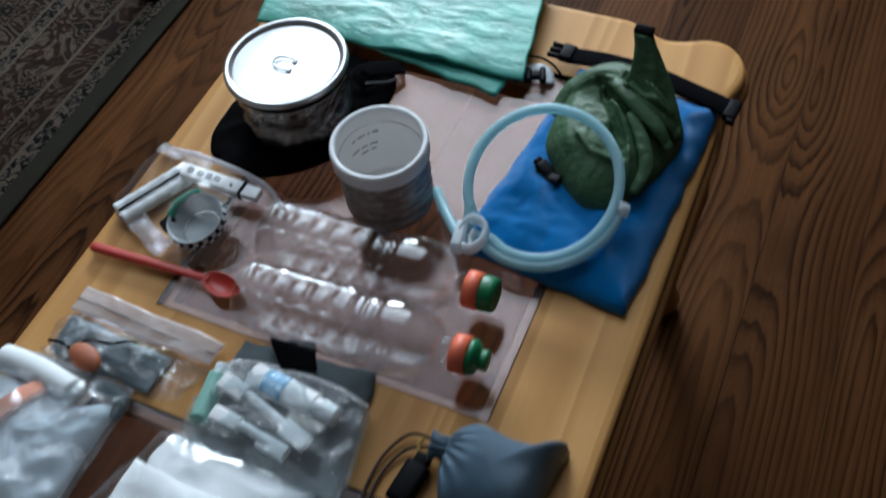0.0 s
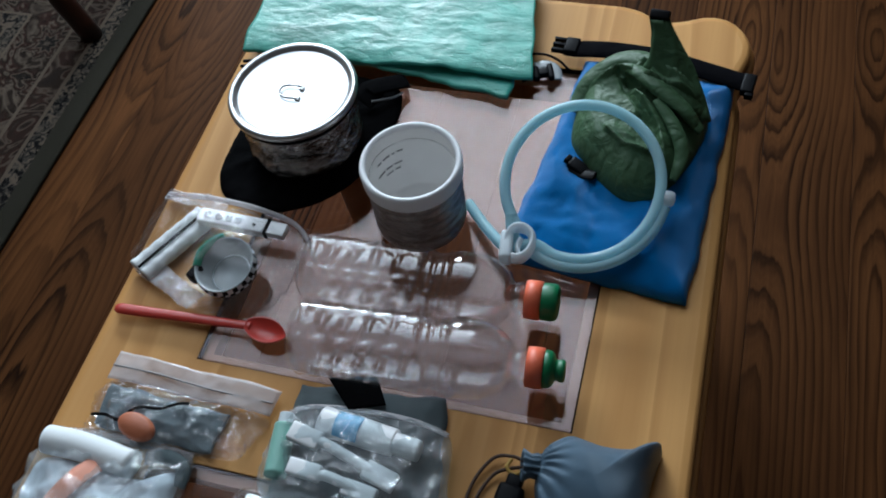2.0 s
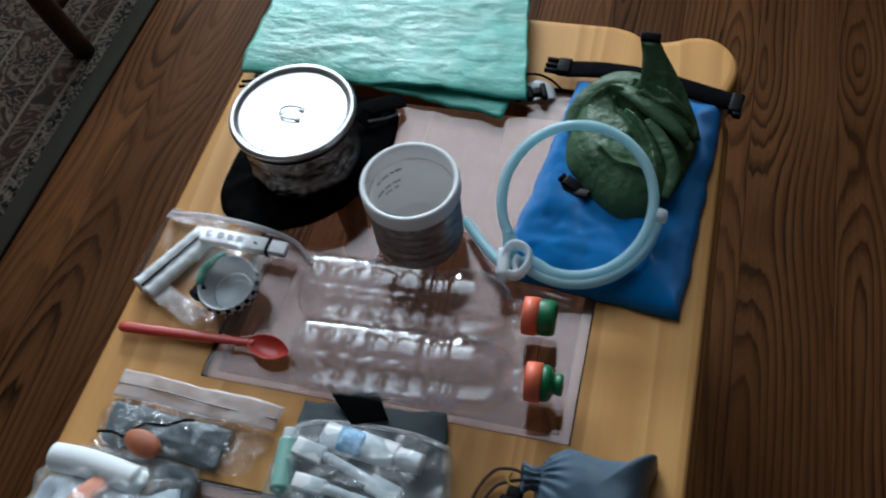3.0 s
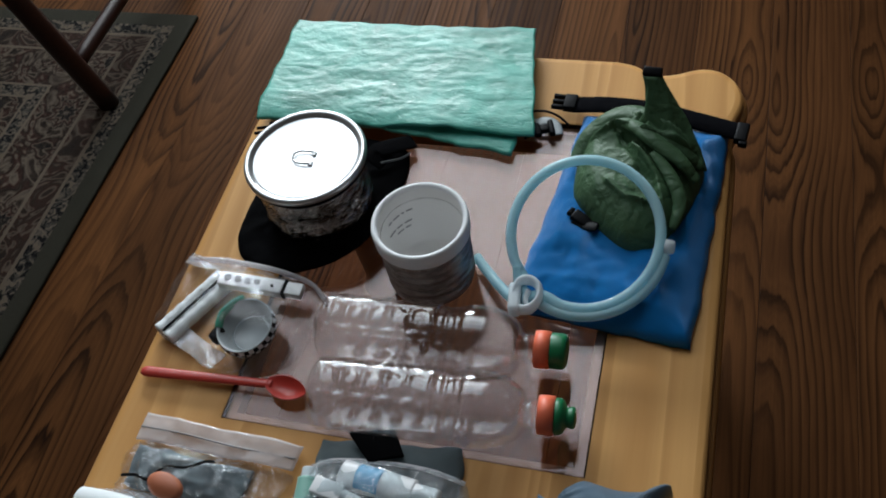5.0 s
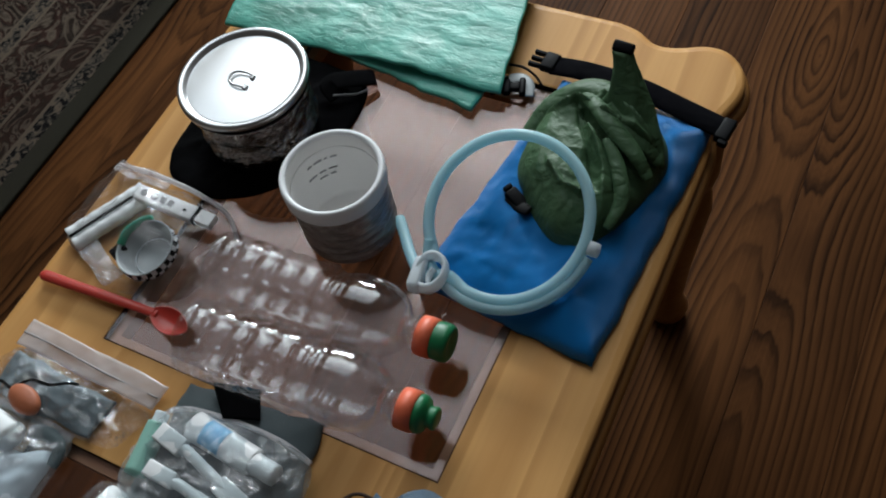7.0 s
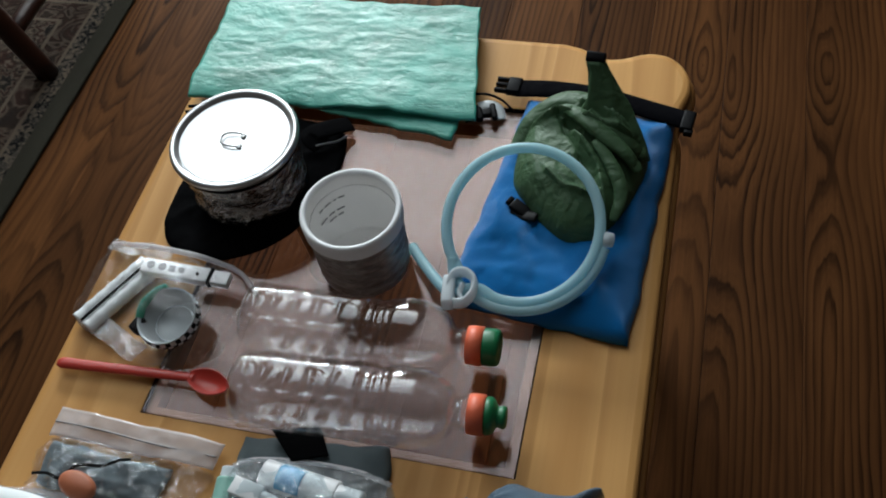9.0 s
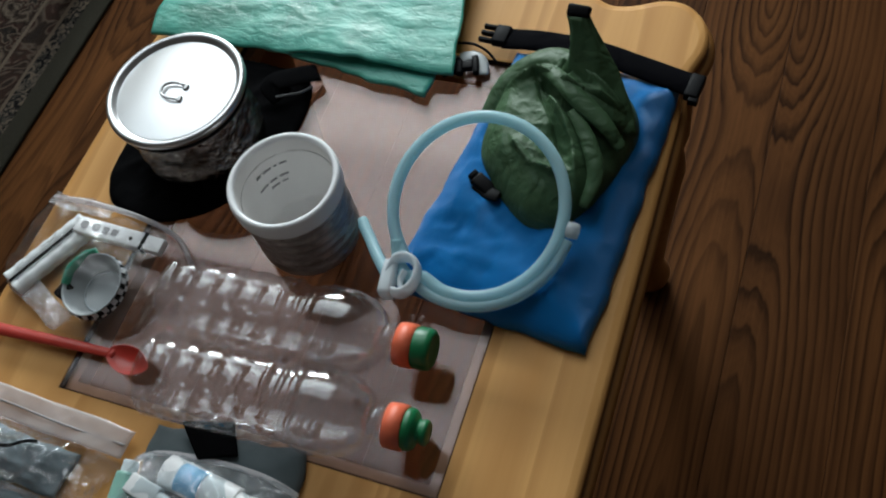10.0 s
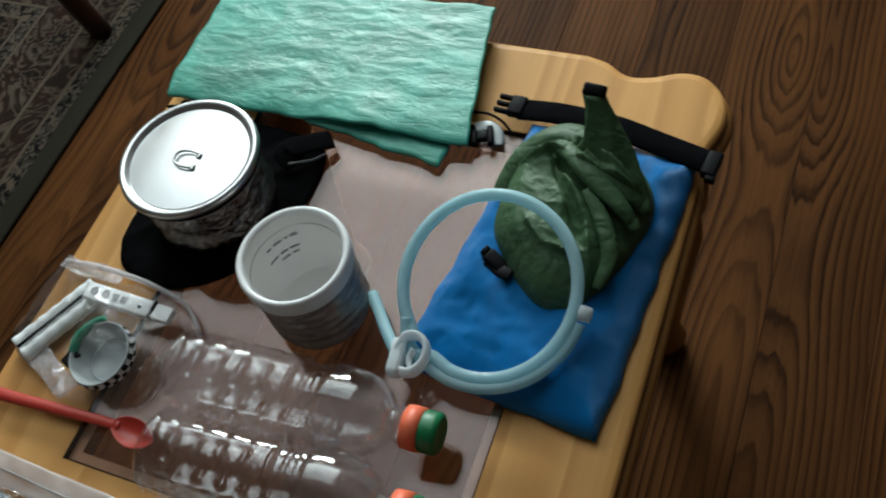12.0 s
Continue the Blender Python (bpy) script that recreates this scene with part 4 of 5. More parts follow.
for lay in (0, 1):
    g = []
    for i in range(nu + 1):
        s = i / nu
        half = 0.0115 * math.sin(math.pi * min(1, s * 0.93 + 0.07)) ** 0.62
        row = []
        for j in range(nv + 1):
            q = j / nv * 2 - 1
            depth = 0.0065 * (1 - q * q) * math.sin(math.pi * s) ** 0.8
            row.append(bowl.verts.new((0.036 + 0.038 * s, 0.0345 - 0.004 * s + half * q, T + 0.0115 - depth - (0.0014 if lay else 0))))
        g.append(row)
    grid.append(g)
    for i in range(nu):
        for j in range(nv):
            bowl.faces.new((g[i][j], g[i + 1][j], g[i + 1][j + 1], g[i][j + 1]))
for i in range(nu):
    for j in (0, nv):
        bowl.faces.new((grid[0][i][j], grid[0][i + 1][j], grid[1][i + 1][j], grid[1][i][j]))
part("bowl", bowl, RED, spoon)


# ---- clear zip bag with small kit ----
def zip_bag(name, label, at, outline, centre, height, film, seed, amount=0.004, f=38):
    bag = empty(name, at[0], at[1], T)
    tagged(bag, label, "bag")
    part("film", cushion(outline, centre, T + 0.0008, height, lambda x, y, r: amount * (crumple(x, y, f, seed) - 0.3) * (0.3 + 0.7 * r), 22, 10, 0.0005, True, 1.7), film, bag, "wrinkled clear film")
    return bag


kit_bag = zip_bag("zip_bag", "clear zip bag holding small travel kit", (-0.02, 0.1), [(-0.093, 0.154), (-0.04, 0.150), (0.01, 0.148), (0.050, 0.134), (0.060, 0.112), (0.058, 0.085), (0.045, 0.055), (0.012, 0.045), (-0.02, 0.042), (-0.055, 0.057), (-0.096, 0.076), (-0.099, 0.1)],
                  (-0.015, 0.1), 0.029, FILM_KIT, 3.0, 0.006, 30)
part("zip_edge", tube([(-0.093, 0.156, T + 0.004), (-0.05, 0.156, T + 0.008), (0.0, 0.153, T + 0.007), (0.04, 0.143, T + 0.006), (0.062, 0.124, T + 0.004)], 0.0022, 8, False, 8, 1.6), ZIP, kit_bag, "milky zip edge")

for corners, seed in (([(-0.090, 0.070), (-0.022, 0.040), (-0.014, 0.056), (-0.078, 0.084)], 2.0), ([(-0.094, 0.147), (-0.030, 0.146), (-0.028, 0.158), (-0.092, 0.160)], 5.0)):
    part("crumpled_edge", sheet(corners, 44, 14, lambda u, v, x, y, seed=seed: T + 0.0085 + 0.004 * (crumple(x, y, 70, seed) - 0.3) * min(1.0, 5 * min(u, 1 - u, v, 1 - v) + 0.3), 0.0012, 0.003, seed), FILM_BRIGHT, kit_bag, "crumpled shiny film edge")

sticks = empty("paper_stick_pack", -0.064, 0.101, T)
tagged(sticks, "two white wrapped sticks with dark line between", "sticks")
for off, side in ((0.0075, 1), (-0.0065, 0)):
    d = Vector((0.036, 0.069, 0)).normalized()
    nrm = Vector((-d.y, d.x, 0))
    c0 = Vector((-0.081, 0.0675, T + 0.0085)) + nrm * off
    pts = [c0 + d * s + Vector((0, 0, 0.0006 * math.sin(s * 300))) for s in (0, 0.02, 0.04, 0.06, 0.078)]
    part("stick", tube(pts, 0.0072, 14, False, 8, 0.85, None, lambda s: 0.96 + 0.05 * math.sin(s * 40)), PAPER, sticks)
d = Vector((0.036, 0.069, 0)).normalized()
c0 = Vector((-0.0805, 0.0680, T + 0.0145))
part("dark_line", tube([c0, c0 + d * 0.04, c0 + d * 0.075], 0.0013, 8), BLACK_PLASTIC, sticks, "dark paper edge")

lamp = empty("usb_stick", -0.003, 0.128, T)
tagged(lamp, "white stick lamp with printed marks and plug", "usb stick")
turn = pose(-0.003, 0.1285, T + 0.016, 0, 0, -2)
part("body", boxed(-0.043, -0.0075, -0.0045, 0.023, 0.0075, 0.0045, bevel=0.0015, m=turn), WHITE, lamp)
part("sleeve", boxed(0.0232, -0.0080, -0.0048, 0.0262, 0.0080, 0.0048, bevel=0.0008, m=turn), BLACK_PLASTIC, lamp, "black collar")
part("plug", boxed(0.0263, -0.0066, -0.0034, 0.0425, 0.0066, 0.0040, bevel=0.0008, m=turn), WHITE, lamp, "pale plug end")
for k in range(4):
    if k < 2:
        part("mark", lathe([(0.0, 0.0), (0.0038, 0.0), (0.0038, 0.0006), (0.0, 0.0006)], turn @ pose(-0.034 + k * 0.0115, 0.0005, 0.0044), 20), PRINT, lamp, "grey printed mark", smooth=False)
    else:
        part("mark", boxed(-0.0155 + (k - 2) * 0.009, -0.003, 0.0044, -0.0095 + (k - 2) * 0.009, 0.003, 0.0050, m=turn), PRINT, lamp, "grey printed mark", smooth=False)
part("button", lathe([(0.0, 0.0), (0.0016, 0.0), (0.0016, 0.0008), (0.0, 0.0008)], turn @ pose(0.013, -0.001, 0.0044), 12), BLACK_PLASTIC, lamp, "dark button")

CX, CY = 0.003, 0.082
cup = empty("small_cup", CX, CY, T)
tagged(cup, "small grey cup with black and white checked rim", "cup")
cm = pose(CX, CY, T + 0.004, 7, -4, 0)
part("cup_body", lathe([(0.0, 0.001), (0.018, 0.001), (0.0195, 0.003), (0.0258, 0.0195), (0.0270, 0.0212), (0.0264, 0.0222), (0.0250, 0.0212), (0.0185, 0.0045), (0.0, 0.0040)], cm, 64), CUP_GREY, cup)
part("inner_ring", lathe([(0.0172, 0.0046), (0.0180, 0.0052), (0.0172, 0.0058), (0.0164, 0.0052), (0.0172, 0.0046)], cm, 48), CLIP_WHITE, cup, "pale ring in the bottom")
for k in range(36):
    a = 2 * math.pi * k / 36
    for lay in (0, 1):
        white = (k + lay) % 2 == 0
        r = 0.0262 - lay * 0.0009
        part("check", boxed(-0.0004, -0.0021, -0.0021, 0.0009, 0.0021, 0.0021, m=cm @ pose(r * math.cos(a), r * math.sin(a), 0.0175 - 0.0043 * lay, 0, -17, math.degrees(a))), WHITE if white else BLACK_PLASTIC, cup, smooth=False)
bm = tube([(CX - 0.0275, CY - 0.006, T + 0.020), (CX - 0.0270, CY + 0.006, T + 0.024), (CX - 0.020, CY + 0.019, T + 0.025), (CX - 0.012, CY + 0.025, T + 0.025)], 0.0034, 10, False, 8, 1.5)
part("band", bm, DARK_GREEN, cup, "green elastic band")
part("band_end", boxed(-0.005, -0.008, -0.006, 0.004, 0.006, 0.006, bevel=0.002, m=pose(CX - 0.0275, CY - 0.010, T + 0.015, 0, 0, -18)), BLACK_PLASTIC, cup, "black band end")

# ---- zip bag with grey cloth ----
cloth_bag = zip_bag("zip_bag", "clear zip bag holding grey cloth and cord", (0.01, -0.045), [(-0.062, -0.034), (-0.02, -0.034), (0.04, -0.036), (0.083, -0.040), (0.079, -0.058), (0.068, -0.077), (0.03, -0.081), (-0.02, -0.086), (-0.056, -0.088), (-0.066, -0.062)],
                    (0.008, -0.06), 0.017, FILM, 8.0, 0.009, 55)
part("zip_band", sheet([(-0.064, -0.034), (0.084, -0.038), (0.087, -0.0165), (-0.062, -0.0095)], 40, 10, lambda u, v, x, y: T + 0.004 + 0.0035 * math.sin(u * 5 + 0.6) ** 2 + 0.003 * v + 0.001 * crumple(x, y, 50, 3), 0.001, 0.001), ZIP, cloth_bag, "milky zip band")
part("zip_seam", tube([(-0.063, -0.0225, T + 0.0075), (-0.02, -0.024, T + 0.0100), (0.03, -0.027, T + 0.0085), (0.0845, -0.028, T + 0.0085)], 0.0008, 8, False, 8), PRINT, cloth_bag, "grey zip line")
rag = part("folded_cloth", sheet([(-0.056, -0.074), (0.046, -0.079), (0.050, -0.044), (-0.060, -0.037)], 50, 24,
                                 lambda u, v, x, y: T + 0.005 + 0.005 * min(1.0, 6 * min(u, 1 - u, v, 1 - v)) + 0.004 * (crumple(x, y, 36, 5.0) - 0.3) * (0.3 + 0.7 * min(1.0, 5 * min(u, 1 - u, v, 1 - v))), 0.003, 0.004, 3), ROCK_CLOTH)
tagged(rag, "crumpled pale grey cloth inside the zip bag", "cloth")
string = part("string", tube([(-0.058, -0.069, T + 0.012), (-0.045, -0.0675, T + 0.014), (-0.032, -0.069, T + 0.014), (-0.02, -0.058, T + 0.018), (0.0, -0.055, T + 0.0185), (0.012, -0.048, T + 0.018), (0.02, -0.045, T + 0.015)], 0.0014, 8, False, 8), BLACK_PLASTIC)
tagged(string, "thin black string lying over the grey cloth", "string")
tag = part("oval_tag", lathe([(0.0, -0.003), (0.014, -0.003), (0.0165, -0.001), (0.0165, 0.002), (0.013, 0.0045), (0.0, 0.005)], pose(-0.012, -0.0735, T + 0.0185, 8, 4, -14) @ Matrix.Diagonal((1.0, 0.62, 1.0, 1)), 40), RUST)
tagged(tag, "oval terracotta coloured tag inside the zip bag", "tag")

# ---- bag of tissues ----
tissue_bag = zip_bag("plastic_bag", "clear plastic bag around tissues and a paper roll", (-0.03, -0.14), [(-0.092, -0.088), (-0.05, -0.082), (0.0, -0.082), (0.036, -0.084), (0.038, -0.12), (0.038, -0.16), (0.036, -0.2), (0.0, -0.225), (-0.05, -0.225), (-0.09, -0.21), (-0.094, -0.15)],
                     (-0.03, -0.15), 0.026, FILM_BLUE, 12.0, 0.009, 45)
part("welded_edge", strip([(-0.090, -0.087, T + 0.0035), (-0.05, -0.081, T + 0.0040), (0.0, -0.081, T + 0.0040), (0.036, -0.083, T + 0.0035)], 0.007, 0.0012), FILM_BRIGHT, tissue_bag, "shiny welded film edge")
roll = part("paper_roll", tube([(-0.083, -0.0965, T + 0.0125), (-0.05, -0.0965, T + 0.0125), (-0.005, -0.1015, T + 0.0125)], 0.0115, 20, False, 8), PAPER)
tagged(roll, "rolled white paper inside the plastic bag", "paper roll")
tissues = empty("tissue_stack", -0.03, -0.15, T)
tagged(tissues, "folded bluish white tissues with a salmon stripe", "tissues")
part("tissue", cushion([(-0.086, -0.110), (-0.04, -0.108), (0.005, -0.108), (0.030, -0.098), (0.032, -0.14), (0.030, -0.19), (0.0, -0.212), (-0.05, -0.212), (-0.084, -0.2), (-0.088, -0.15)], (-0.03, -0.15), T + 0.0015, 0.016,
                       lambda x, y, r: 0.004 * (crumple(x, y, 50, 9.0) - 0.4), 16, 10), PAPER_BLUE, tissues)
part("stripe", strip([(-0.030, -0.108, T + 0.0185), (-0.040, -0.125, T + 0.0225), (-0.048, -0.145, T + 0.0230), (-0.056, -0.170, T + 0.0215)], 0.017, 0.003), PEACH, tissues, "salmon paper stripe")
tray = part("dark_wrapper", strip([(0.0, -0.092, T + 0.006), (0.018, -0.088, T + 0.008), (0.033, -0.094, T + 0.007), (0.034, -0.108, T + 0.004)], 0.012, 0.005), PAD_CLOTH)
tagged(tray, "dark blue folded wrapper beside the tissues", "wrapper")

# ---- slate pouch with a black patch, wash bag on it ----
pad = empty("flat_pouch", 0.165, -0.05, T)
tagged(pad, "flat slate grey cloth pouch on the table", "pouch")
part("pouch_body", sheet([(0.104, -0.108), (0.240, -0.108), (0.218, 0.006), (0.101, -0.006)], 40, 34,
                         lambda u, v, x, y: T + 0.003 + 0.009 * min(1.0, 6 * min(u, 1 - u, v, 1 - v)) ** 0.5 + 0.0016 * crumple(x, y, 30, 2), 0.0028, 0.003), PAD_CLOTH, pad)
part("patch", sheet([(0.148, -0.0235), (0.1755, -0.013), (0.1615, 0.009), (0.124, -0.001)], 16, 16, lambda u, v, x, y: T + 0.0165 + 0.0012 * math.sin(u * 3 + v * 2), 0.0025), BLACK_CLOTH, pad, "black hook patch")
PADZ = T + 0.0125
wash_bag = empty("wash_bag", 0.165, -0.065, PADZ)
tagged(wash_bag, "clear wash bag with toothpaste and brushes inside", "bag")
part("film", cushion([(0.101, -0.036), (0.12, -0.027), (0.16, -0.022), (0.20, -0.022), (0.230, -0.028), (0.238, -0.06), (0.240, -0.1), (0.20, -0.107), (0.15, -0.108), (0.104, -0.102), (0.096, -0.07)], (0.168, -0.065), PADZ, 0.023,
                     lambda x, y, r: 0.009 * (crumple(x, y, 50, 21.0) - 0.3) * (0.3 + 0.7 * r), 22, 10, 0.0005, True, 1.7), FILM_BLUE, wash_bag, "wrinkled clear film")
part("welded_seam", strip([(0.103, -0.0345, PADZ + 0.0022), (0.12, -0.0262, PADZ + 0.0024), (0.16, -0.0212, PADZ + 0.0024), (0.20, -0.0212, PADZ + 0.0024), (0.229, -0.0270, PADZ + 0.0022)], 0.004, 0.0012), ZIP, wash_bag, "milky welded seam")
paste = empty("toothpaste_tube", 0.17, -0.04, PADZ)
tagged(paste, "white toothpaste tube with blue print", "toothpaste")
part("tube_body", tube([(0.132, -0.0375, PADZ + 0.006), (0.15, -0.0395, PADZ + 0.0085), (0.175, -0.0425, PADZ + 0.010), (0.193, -0.0445, PADZ + 0.0105)], 0.0115, 20, False, 8, 0.75, None, lambda s: 1.05 - 0.12 * s), WHITE, paste)
part("tube_cap", tube([(0.1935, -0.0446, PADZ + 0.0105), (0.203, -0.0457, PADZ + 0.0105), (0.213, -0.0468, PADZ + 0.0105)], 0.0082, 18, False, 4), WHITE, paste, "white screw cap")
part("print_band", tube([(0.146, -0.0390, PADZ + 0.0095), (0.158, -0.0405, PADZ + 0.0105), (0.166, -0.0414, PADZ + 0.0110)], 0.0108, 18, False, 6, 0.78), PRINT_BLUE, paste, "blue printed swirl")
for ends, wide in ((((0.116, -0.0535), (0.150, -0.060), (0.199, -0.0745)), 0.0072), (((0.124, -0.080), (0.155, -0.082), (0.188, -0.088)), 0.0062)):
    brush = empty("toothbrush", ends[0][0], ends[0][1], PADZ)
    tagged(brush, "short white toothbrush inside the wash bag", "toothbrush", "toothbrushes in the wash bag")
    (x0, y0), (x1, y1), (x2, y2) = ends
    ang = math.degrees(math.atan2(y1 - y0, x1 - x0))
    part("head", boxed(-0.002, -wide, -0.004, 0.024, wide, 0.004, bevel=0.0015, m=pose(x0, y0, PADZ + 0.016, 0, 0, ang)), WHITE, brush)
    part("handle", tube([(x0 + 0.02, y0 - 0.003, PADZ + 0.016), (x1, y1, PADZ + 0.0165), (x2, y2, PADZ + 0.012)], 0.0042, 12, False, 8, 0.8), WHITE, brush)
    part("grip", boxed(-0.022, -wide, -0.004, 0.004, wide, 0.004, bevel=0.0015, m=pose(x2, y2, PADZ + 0.0125, 0, 0, ang - 4)), WHITE, brush)
vial = empty("small_bottle", 0.106, -0.06, PADZ)
tagged(vial, "small teal plastic bottle inside the wash bag", "bottle")
part("vial_body", tube([(0.106, -0.048, PADZ + 0.009), (0.108, -0.062, PADZ + 0.009), (0.112, -0.088, PADZ + 0.009)], 0.0085, 18, False, 6), BOTTLE_TEAL, vial)
part("vial_cap", tube([(0.1055, -0.0475, PADZ + 0.009), (0.1050, -0.044, PADZ + 0.009), (0.1042, -0.039, PADZ + 0.009)], 0.0058, 16, False, 4), CLIP_WHITE, vial, "pale cap")

# ---- tissue packet ----
pack = empty("tissue_packet", 0.155, -0.16, T)
tagged(pack, "white folded tissue packet in clear wrap", "tissues")
part("folded_tissue", sheet([(0.080, -0.215), (0.236, -0.225), (0.222, -0.102), (0.088, -0.100)], 50, 40,
                            lambda u, v, x, y: T + 0.004 + 0.020 * min(1.0, 7 * min(u, 1 - u, v, 1 - v)) ** 0.5 + 0.0015 * crumple(x, y, 30, 2), 0.003, 0.004), PAPER, pack)
part("upper_tissue", sheet([(0.078, -0.225), (0.215, -0.235), (0.208, -0.142), (0.086, -0.134)], 40, 30,
                           lambda u, v, x, y: T + 0.027 + 0.006 * min(1.0, 7 * min(u, 1 - u, v, 1 - v)) ** 0.5 + 0.002 * crumple(x, y, 25, 4), 0.003, 0.004), PAPER, pack)
part("wrap", cushion([(0.062, -0.165), (0.078, -0.125), (0.09, -0.098), (0.15, -0.094), (0.223, -0.098), (0.236, -0.16), (0.242, -0.23), (0.15, -0.245), (0.075, -0.24)], (0.155, -0.17), T + 0.0005, 0.041,
                     lambda x, y, r: 0.004 * (crumple(x, y, 30, 31.0) - 0.3) * (0.3 + 0.7 * r), 20, 10, 0.0005, True, 2.6), FILM_SOFT, pack, "clear film wrap")

# ---- stuffed grey pouch with its cord ----
pouch = empty("stuffed_pouch", 0.34, -0.045, T)
tagged(pouch, "small stuffed grey-blue nylon pouch with gathered mouth", "pouch")


def pouch_lump(x, y, r):
    a = math.atan2(y + 0.036, x - 0.292)
    near = math.exp(-((x - 0.300) / 0.02) ** 2)
    return 0.003 * near * math.sin(a * 22) * r + 0.0025 * (crumple(x, y, 16, 7.0) - 0.5) * (1 - 0.4 * r)


part("pouch_body", cushion([(0.298, -0.036), (0.303, -0.020), (0.318, -0.010), (0.345, -0.013), (0.368, -0.010), (0.385, -0.001), (0.381, -0.03), (0.380, -0.06), (0.372, -0.088), (0.345, -0.094), (0.315, -0.085), (0.302, -0.060)],
                           (0.342, -0.048), T + 0.0005, 0.046, pouch_lump, 24, 14, 0.003, True, 2.3), GREY_CLOTH, pouch)
part("gathered_mouth", lathe([(0.0, 0.0), (0.006, 0.0), (0.0085, 0.004), (0.0075, 0.009), (0.0105, 0.015), (0.009, 0.016), (0.004, 0.010), (0.0, 0.010)], pose(0.304, -0.038, T + 0.020, 0, -80, 10), 44,
                             lambda a, i, r, h: r * (1 + 0.18 * math.sin(a * 11))), GREY_CLOTH, pouch, "gathered mouth")
bm = tube([(0.292, -0.037, T + 0.018), (0.280, -0.031, T + 0.010), (0.265, -0.034, T + 0.006), (0.254, -0.055, T + 0.004), (0.252, -0.082, T + 0.003), (0.256, -0.105, T + 0.003)], 0.0014, 8)
tube([(0.292, -0.039, T + 0.016), (0.280, -0.040, T + 0.009), (0.268, -0.046, T + 0.005), (0.259, -0.066, T + 0.003), (0.258, -0.09, T + 0.003), (0.262, -0.11, T + 0.003)], 0.0014, 8, bm=bm)
part("drawcord", bm, CORD, pouch, "brown drawcord loops")
part("cord_knot", tube([(0.279, -0.033, T + 0.010), (0.277, -0.040, T + 0.010), (0.283, -0.044, T + 0.009), (0.290, -0.041, T + 0.013)], 0.0014, 8), BRASS, pouch, "yellow cord end")
bm = boxed(-0.010, -0.019, -0.006, 0.010, 0.016, 0.006, bevel=0.004, m=pose(0.282, -0.068, T + 0.0075, 0, 0, -8))
box(bm, -0.006, 0.012, -0.005, 0.006, 0.024, 0.005, bevel=0.002, m=pose(0.282, -0.068, T + 0.0075, 0, 0, -8))
part("cord_lock", bm, BLACK_PLASTIC, pouch, "black cord lock")

# ---- strap and buckle by the tarp ----
strap = empty("strap_with_buckle", 0.228, 0.36, T)
tagged(strap, "black side release buckle on a grey strap", "buckle")
bm = boxed(-0.005, -0.0045, -0.003, 0.005, 0.0045, 0.003, bevel=0.0015, m=pose(0.224, 0.361, T + 0.008, 0, 0, 20))
box(bm, 0.004, -0.010, -0.003, 0.010, 0.010, 0.003, bevel=0.002, m=pose(0.224, 0.361, T + 0.008, 0, 0, 20))
box(bm, -0.011, -0.0085, -0.003, -0.004, 0.0085, 0.003, bevel=0.002, m=pose(0.224, 0.361, T + 0.008, 0, 0, 20))
part("buckle", bm, BLACK_PLASTIC, strap)
part("webbing", strip([(0.204, 0.352, T + 0.006), (0.210, 0.354, T + 0.008), (0.216, 0.357, T + 0.007)], 0.012, 0.003), WEB, strap)
part("cord_loop", tube([(0.207, 0.387, T + 0.006), (0.221, 0.387, T + 0.007), (0.235, 0.382, T + 0.006), (0.247, 0.372, T + 0.005)], 0.0013, 8), BLACK_PLASTIC, strap, "black cord loop")
part("pale_strap", strip([(0.213, 0.372, T + 0.004), (0.224, 0.376, T + 0.005), (0.234, 0.370, T + 0.005), (0.238, 0.358, T + 0.004)], 0.011, 0.002), CUP_GREY, strap, "pale grey strap")
prongs = empty("strap_prongs", -0.082, 0.333, T)
tagged(prongs, "black pronged buckle end under the tarp", "buckle")
for o in (0.0, 0.0075):
    part("prong", tube([(-0.089, 0.3265 + o, T + 0.005), (-0.082, 0.328 + o, T + 0.005), (-0.072, 0.330 + o, T + 0.005)], 0.0017, 8, False, 4), BLACK_PLASTIC, prongs)
part("prong_base", boxed(-0.008, -0.008, -0.003, 0.004, 0.008, 0.003, bevel=0.001, m=pose(-0.066, 0.335, T + 0.006, 0, 0, 10)), BLACK_PLASTIC, prongs)
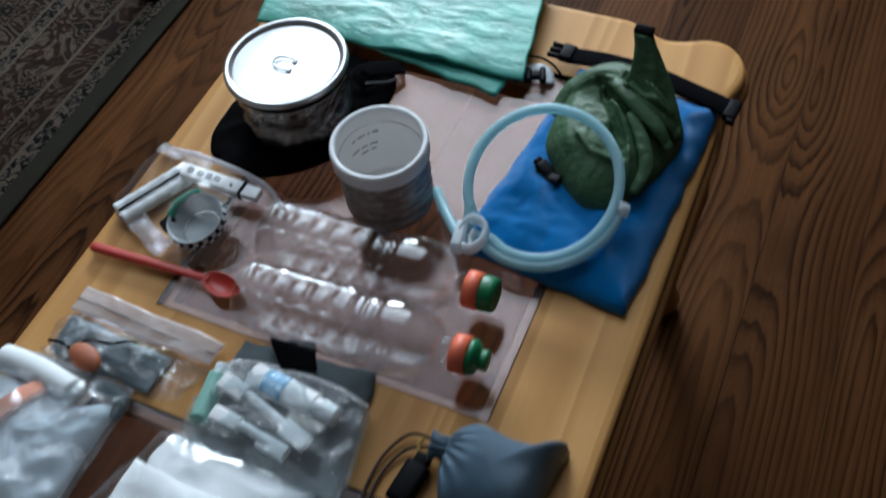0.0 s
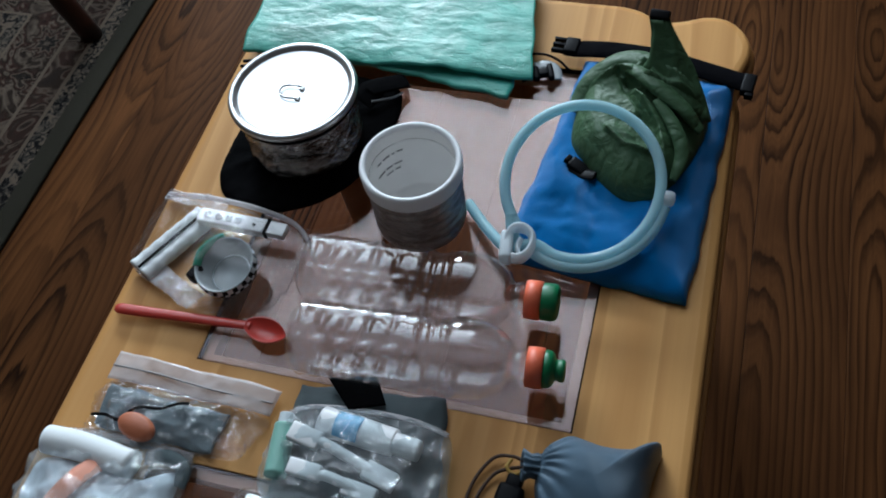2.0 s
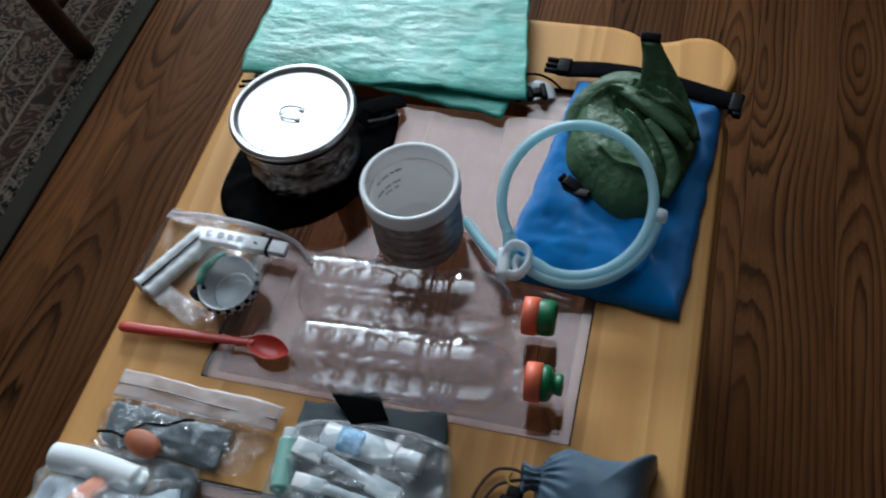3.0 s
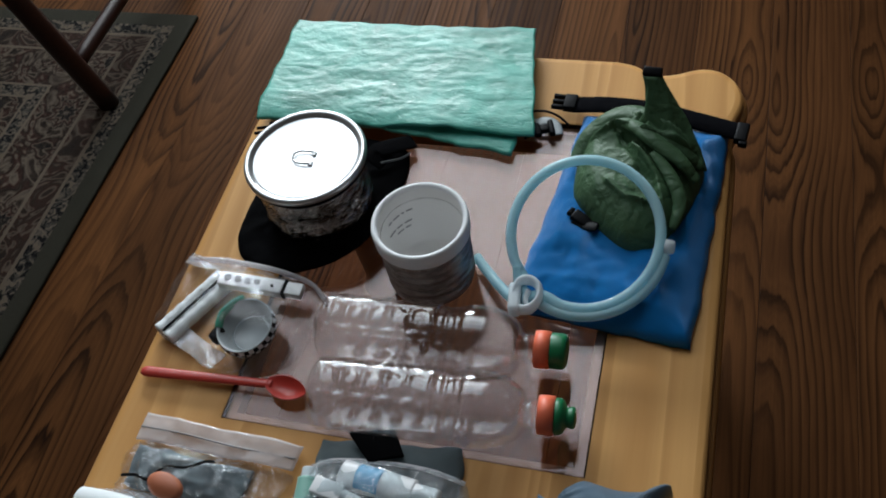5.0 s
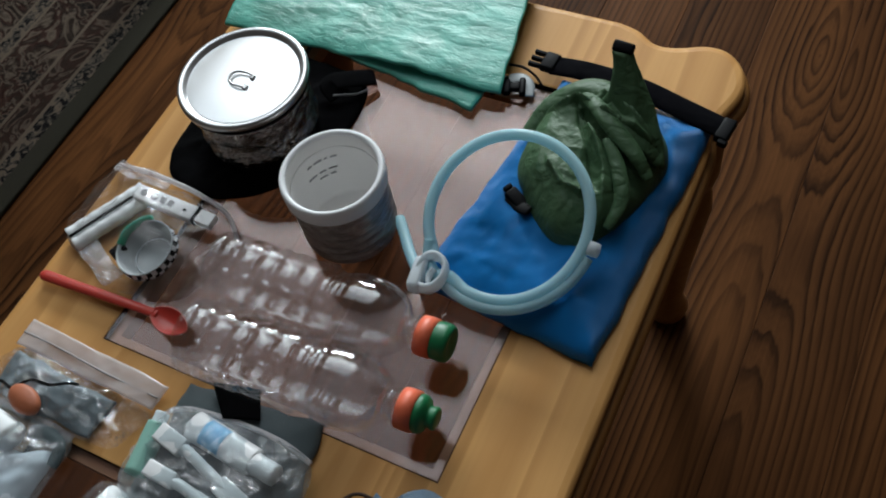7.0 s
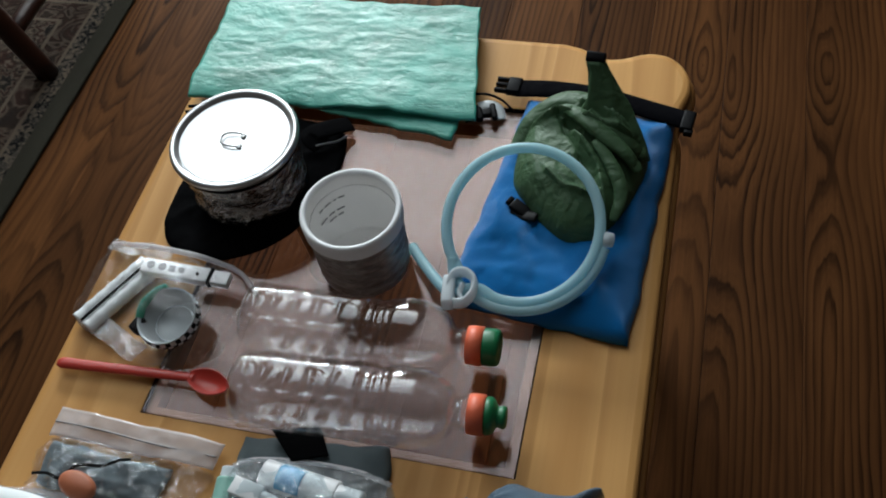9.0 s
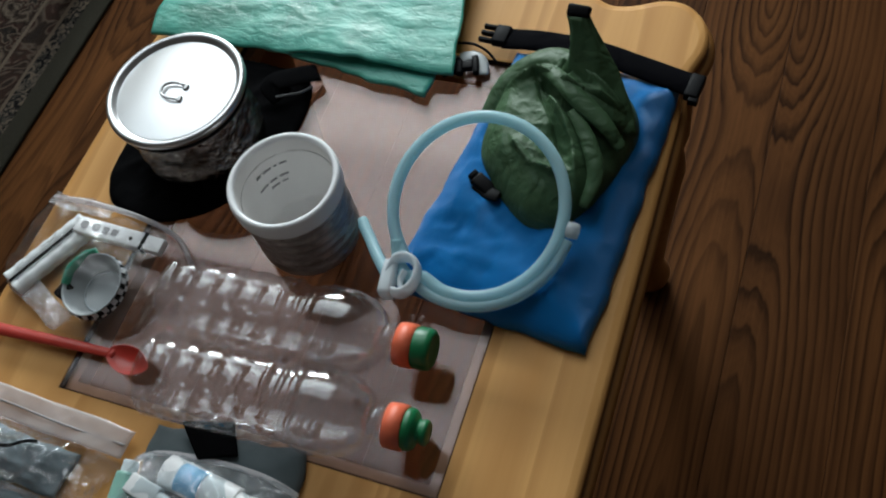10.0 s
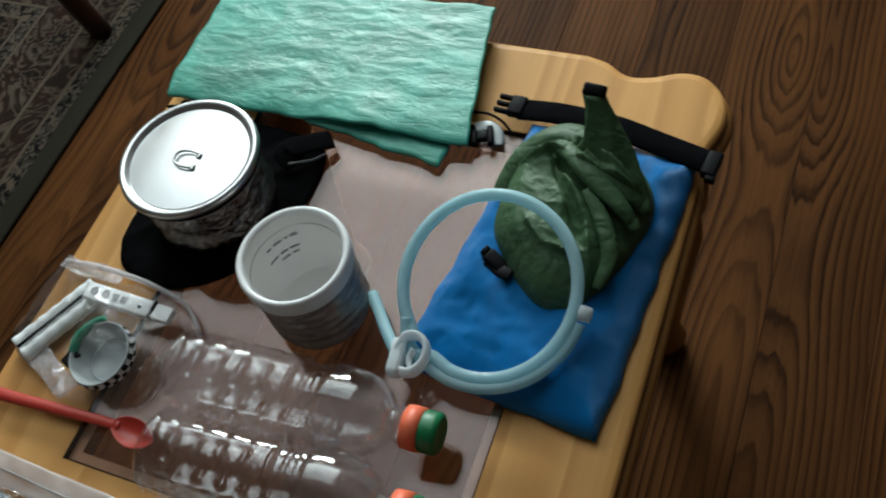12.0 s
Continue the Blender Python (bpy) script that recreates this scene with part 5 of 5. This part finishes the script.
part("cloth_flap", strip([(0.072, 0.296, T + 0.010), (0.060, 0.304, T + 0.016), (0.078, 0.318, T + 0.014), (0.092, 0.330, T + 0.008)], 0.022, 0.004), BLACK_CLOTH, pot_sack, "folded black flap")
# thin rod added for the faint grey edge of the black flap
part("pale_cord", tube([(0.068, 0.292, T + 0.014), (0.076, 0.297, T + 0.0125), (0.086, 0.304, T + 0.010), (0.093, 0.314, T + 0.008)], 0.0011, 8), EDGE_GREY, pot_sack, "faint grey edge of the flap")

# ---- chair on the rug ----
chair = empty("chair", -0.95, 1.0, 0.009)
tagged(chair, "dark reddish brown wooden chair standing on the rug", "chair")
for sx, x0, x1 in ((1, -0.708, -0.824), (-1, -1.30, -1.20)):
    for y in (0.765, 1.20):
        part("leg", tube([(x0, y, 0.009), (x0 + (x1 - x0) * 0.45, y + 0.0, 0.2), (x1, y + 0.0, 0.445)], 0.0185, 14, False, 4, 1.15), CHAIR_WOOD, chair)
    xs = x0 + (x1 - x0) * 0.22
    part("stretcher", tube([(xs, 0.765, 0.105), (xs, 0.98, 0.105), (xs, 1.20, 0.105)], 0.015, 12, False, 4), CHAIR_WOOD, chair)
part("seat", boxed(-1.24, 0.73, 0.445, -0.78, 1.24, 0.475, bevel=0.008), CHAIR_WOOD, chair)
part("backrest", boxed(-1.24, 1.21, 0.476, -0.78, 1.235, 0.92, bevel=0.008), CHAIR_WOOD, chair)


# ---- floor boards ----
BOARD = 0.128
board_mesh = {}
row = 0
x = -3.1
while x < 2.69:
    y = -2.3 - 0.37 * (row * 2.3 % 3)
    while y < 3.69:
        y0, y1 = max(y, -2.3), min(y + 2.35, 3.7)
        if y1 - y0 > 0.05:
            key = round(y1 - y0, 3)
            w = min(BOARD, 2.7 - x)
            if (key, round(w, 3)) not in board_mesh:
                b = boxed(0.0003, 0.0003, -0.02, w - 0.0003, key - 0.0003, 0.0, bevel=0.0006)
                me = bpy.data.meshes.new("board")
                b.to_mesh(me)
                b.free()
                me.materials.append(FLOOR_WOOD)
                board_mesh[(key, round(w, 3))] = me
            ob = new("board", board_mesh[(key, round(w, 3))])
            ob.parent = floor
            ob.location = (x, y0, 0)
        y += 2.35
    x += BOARD
    row += 1
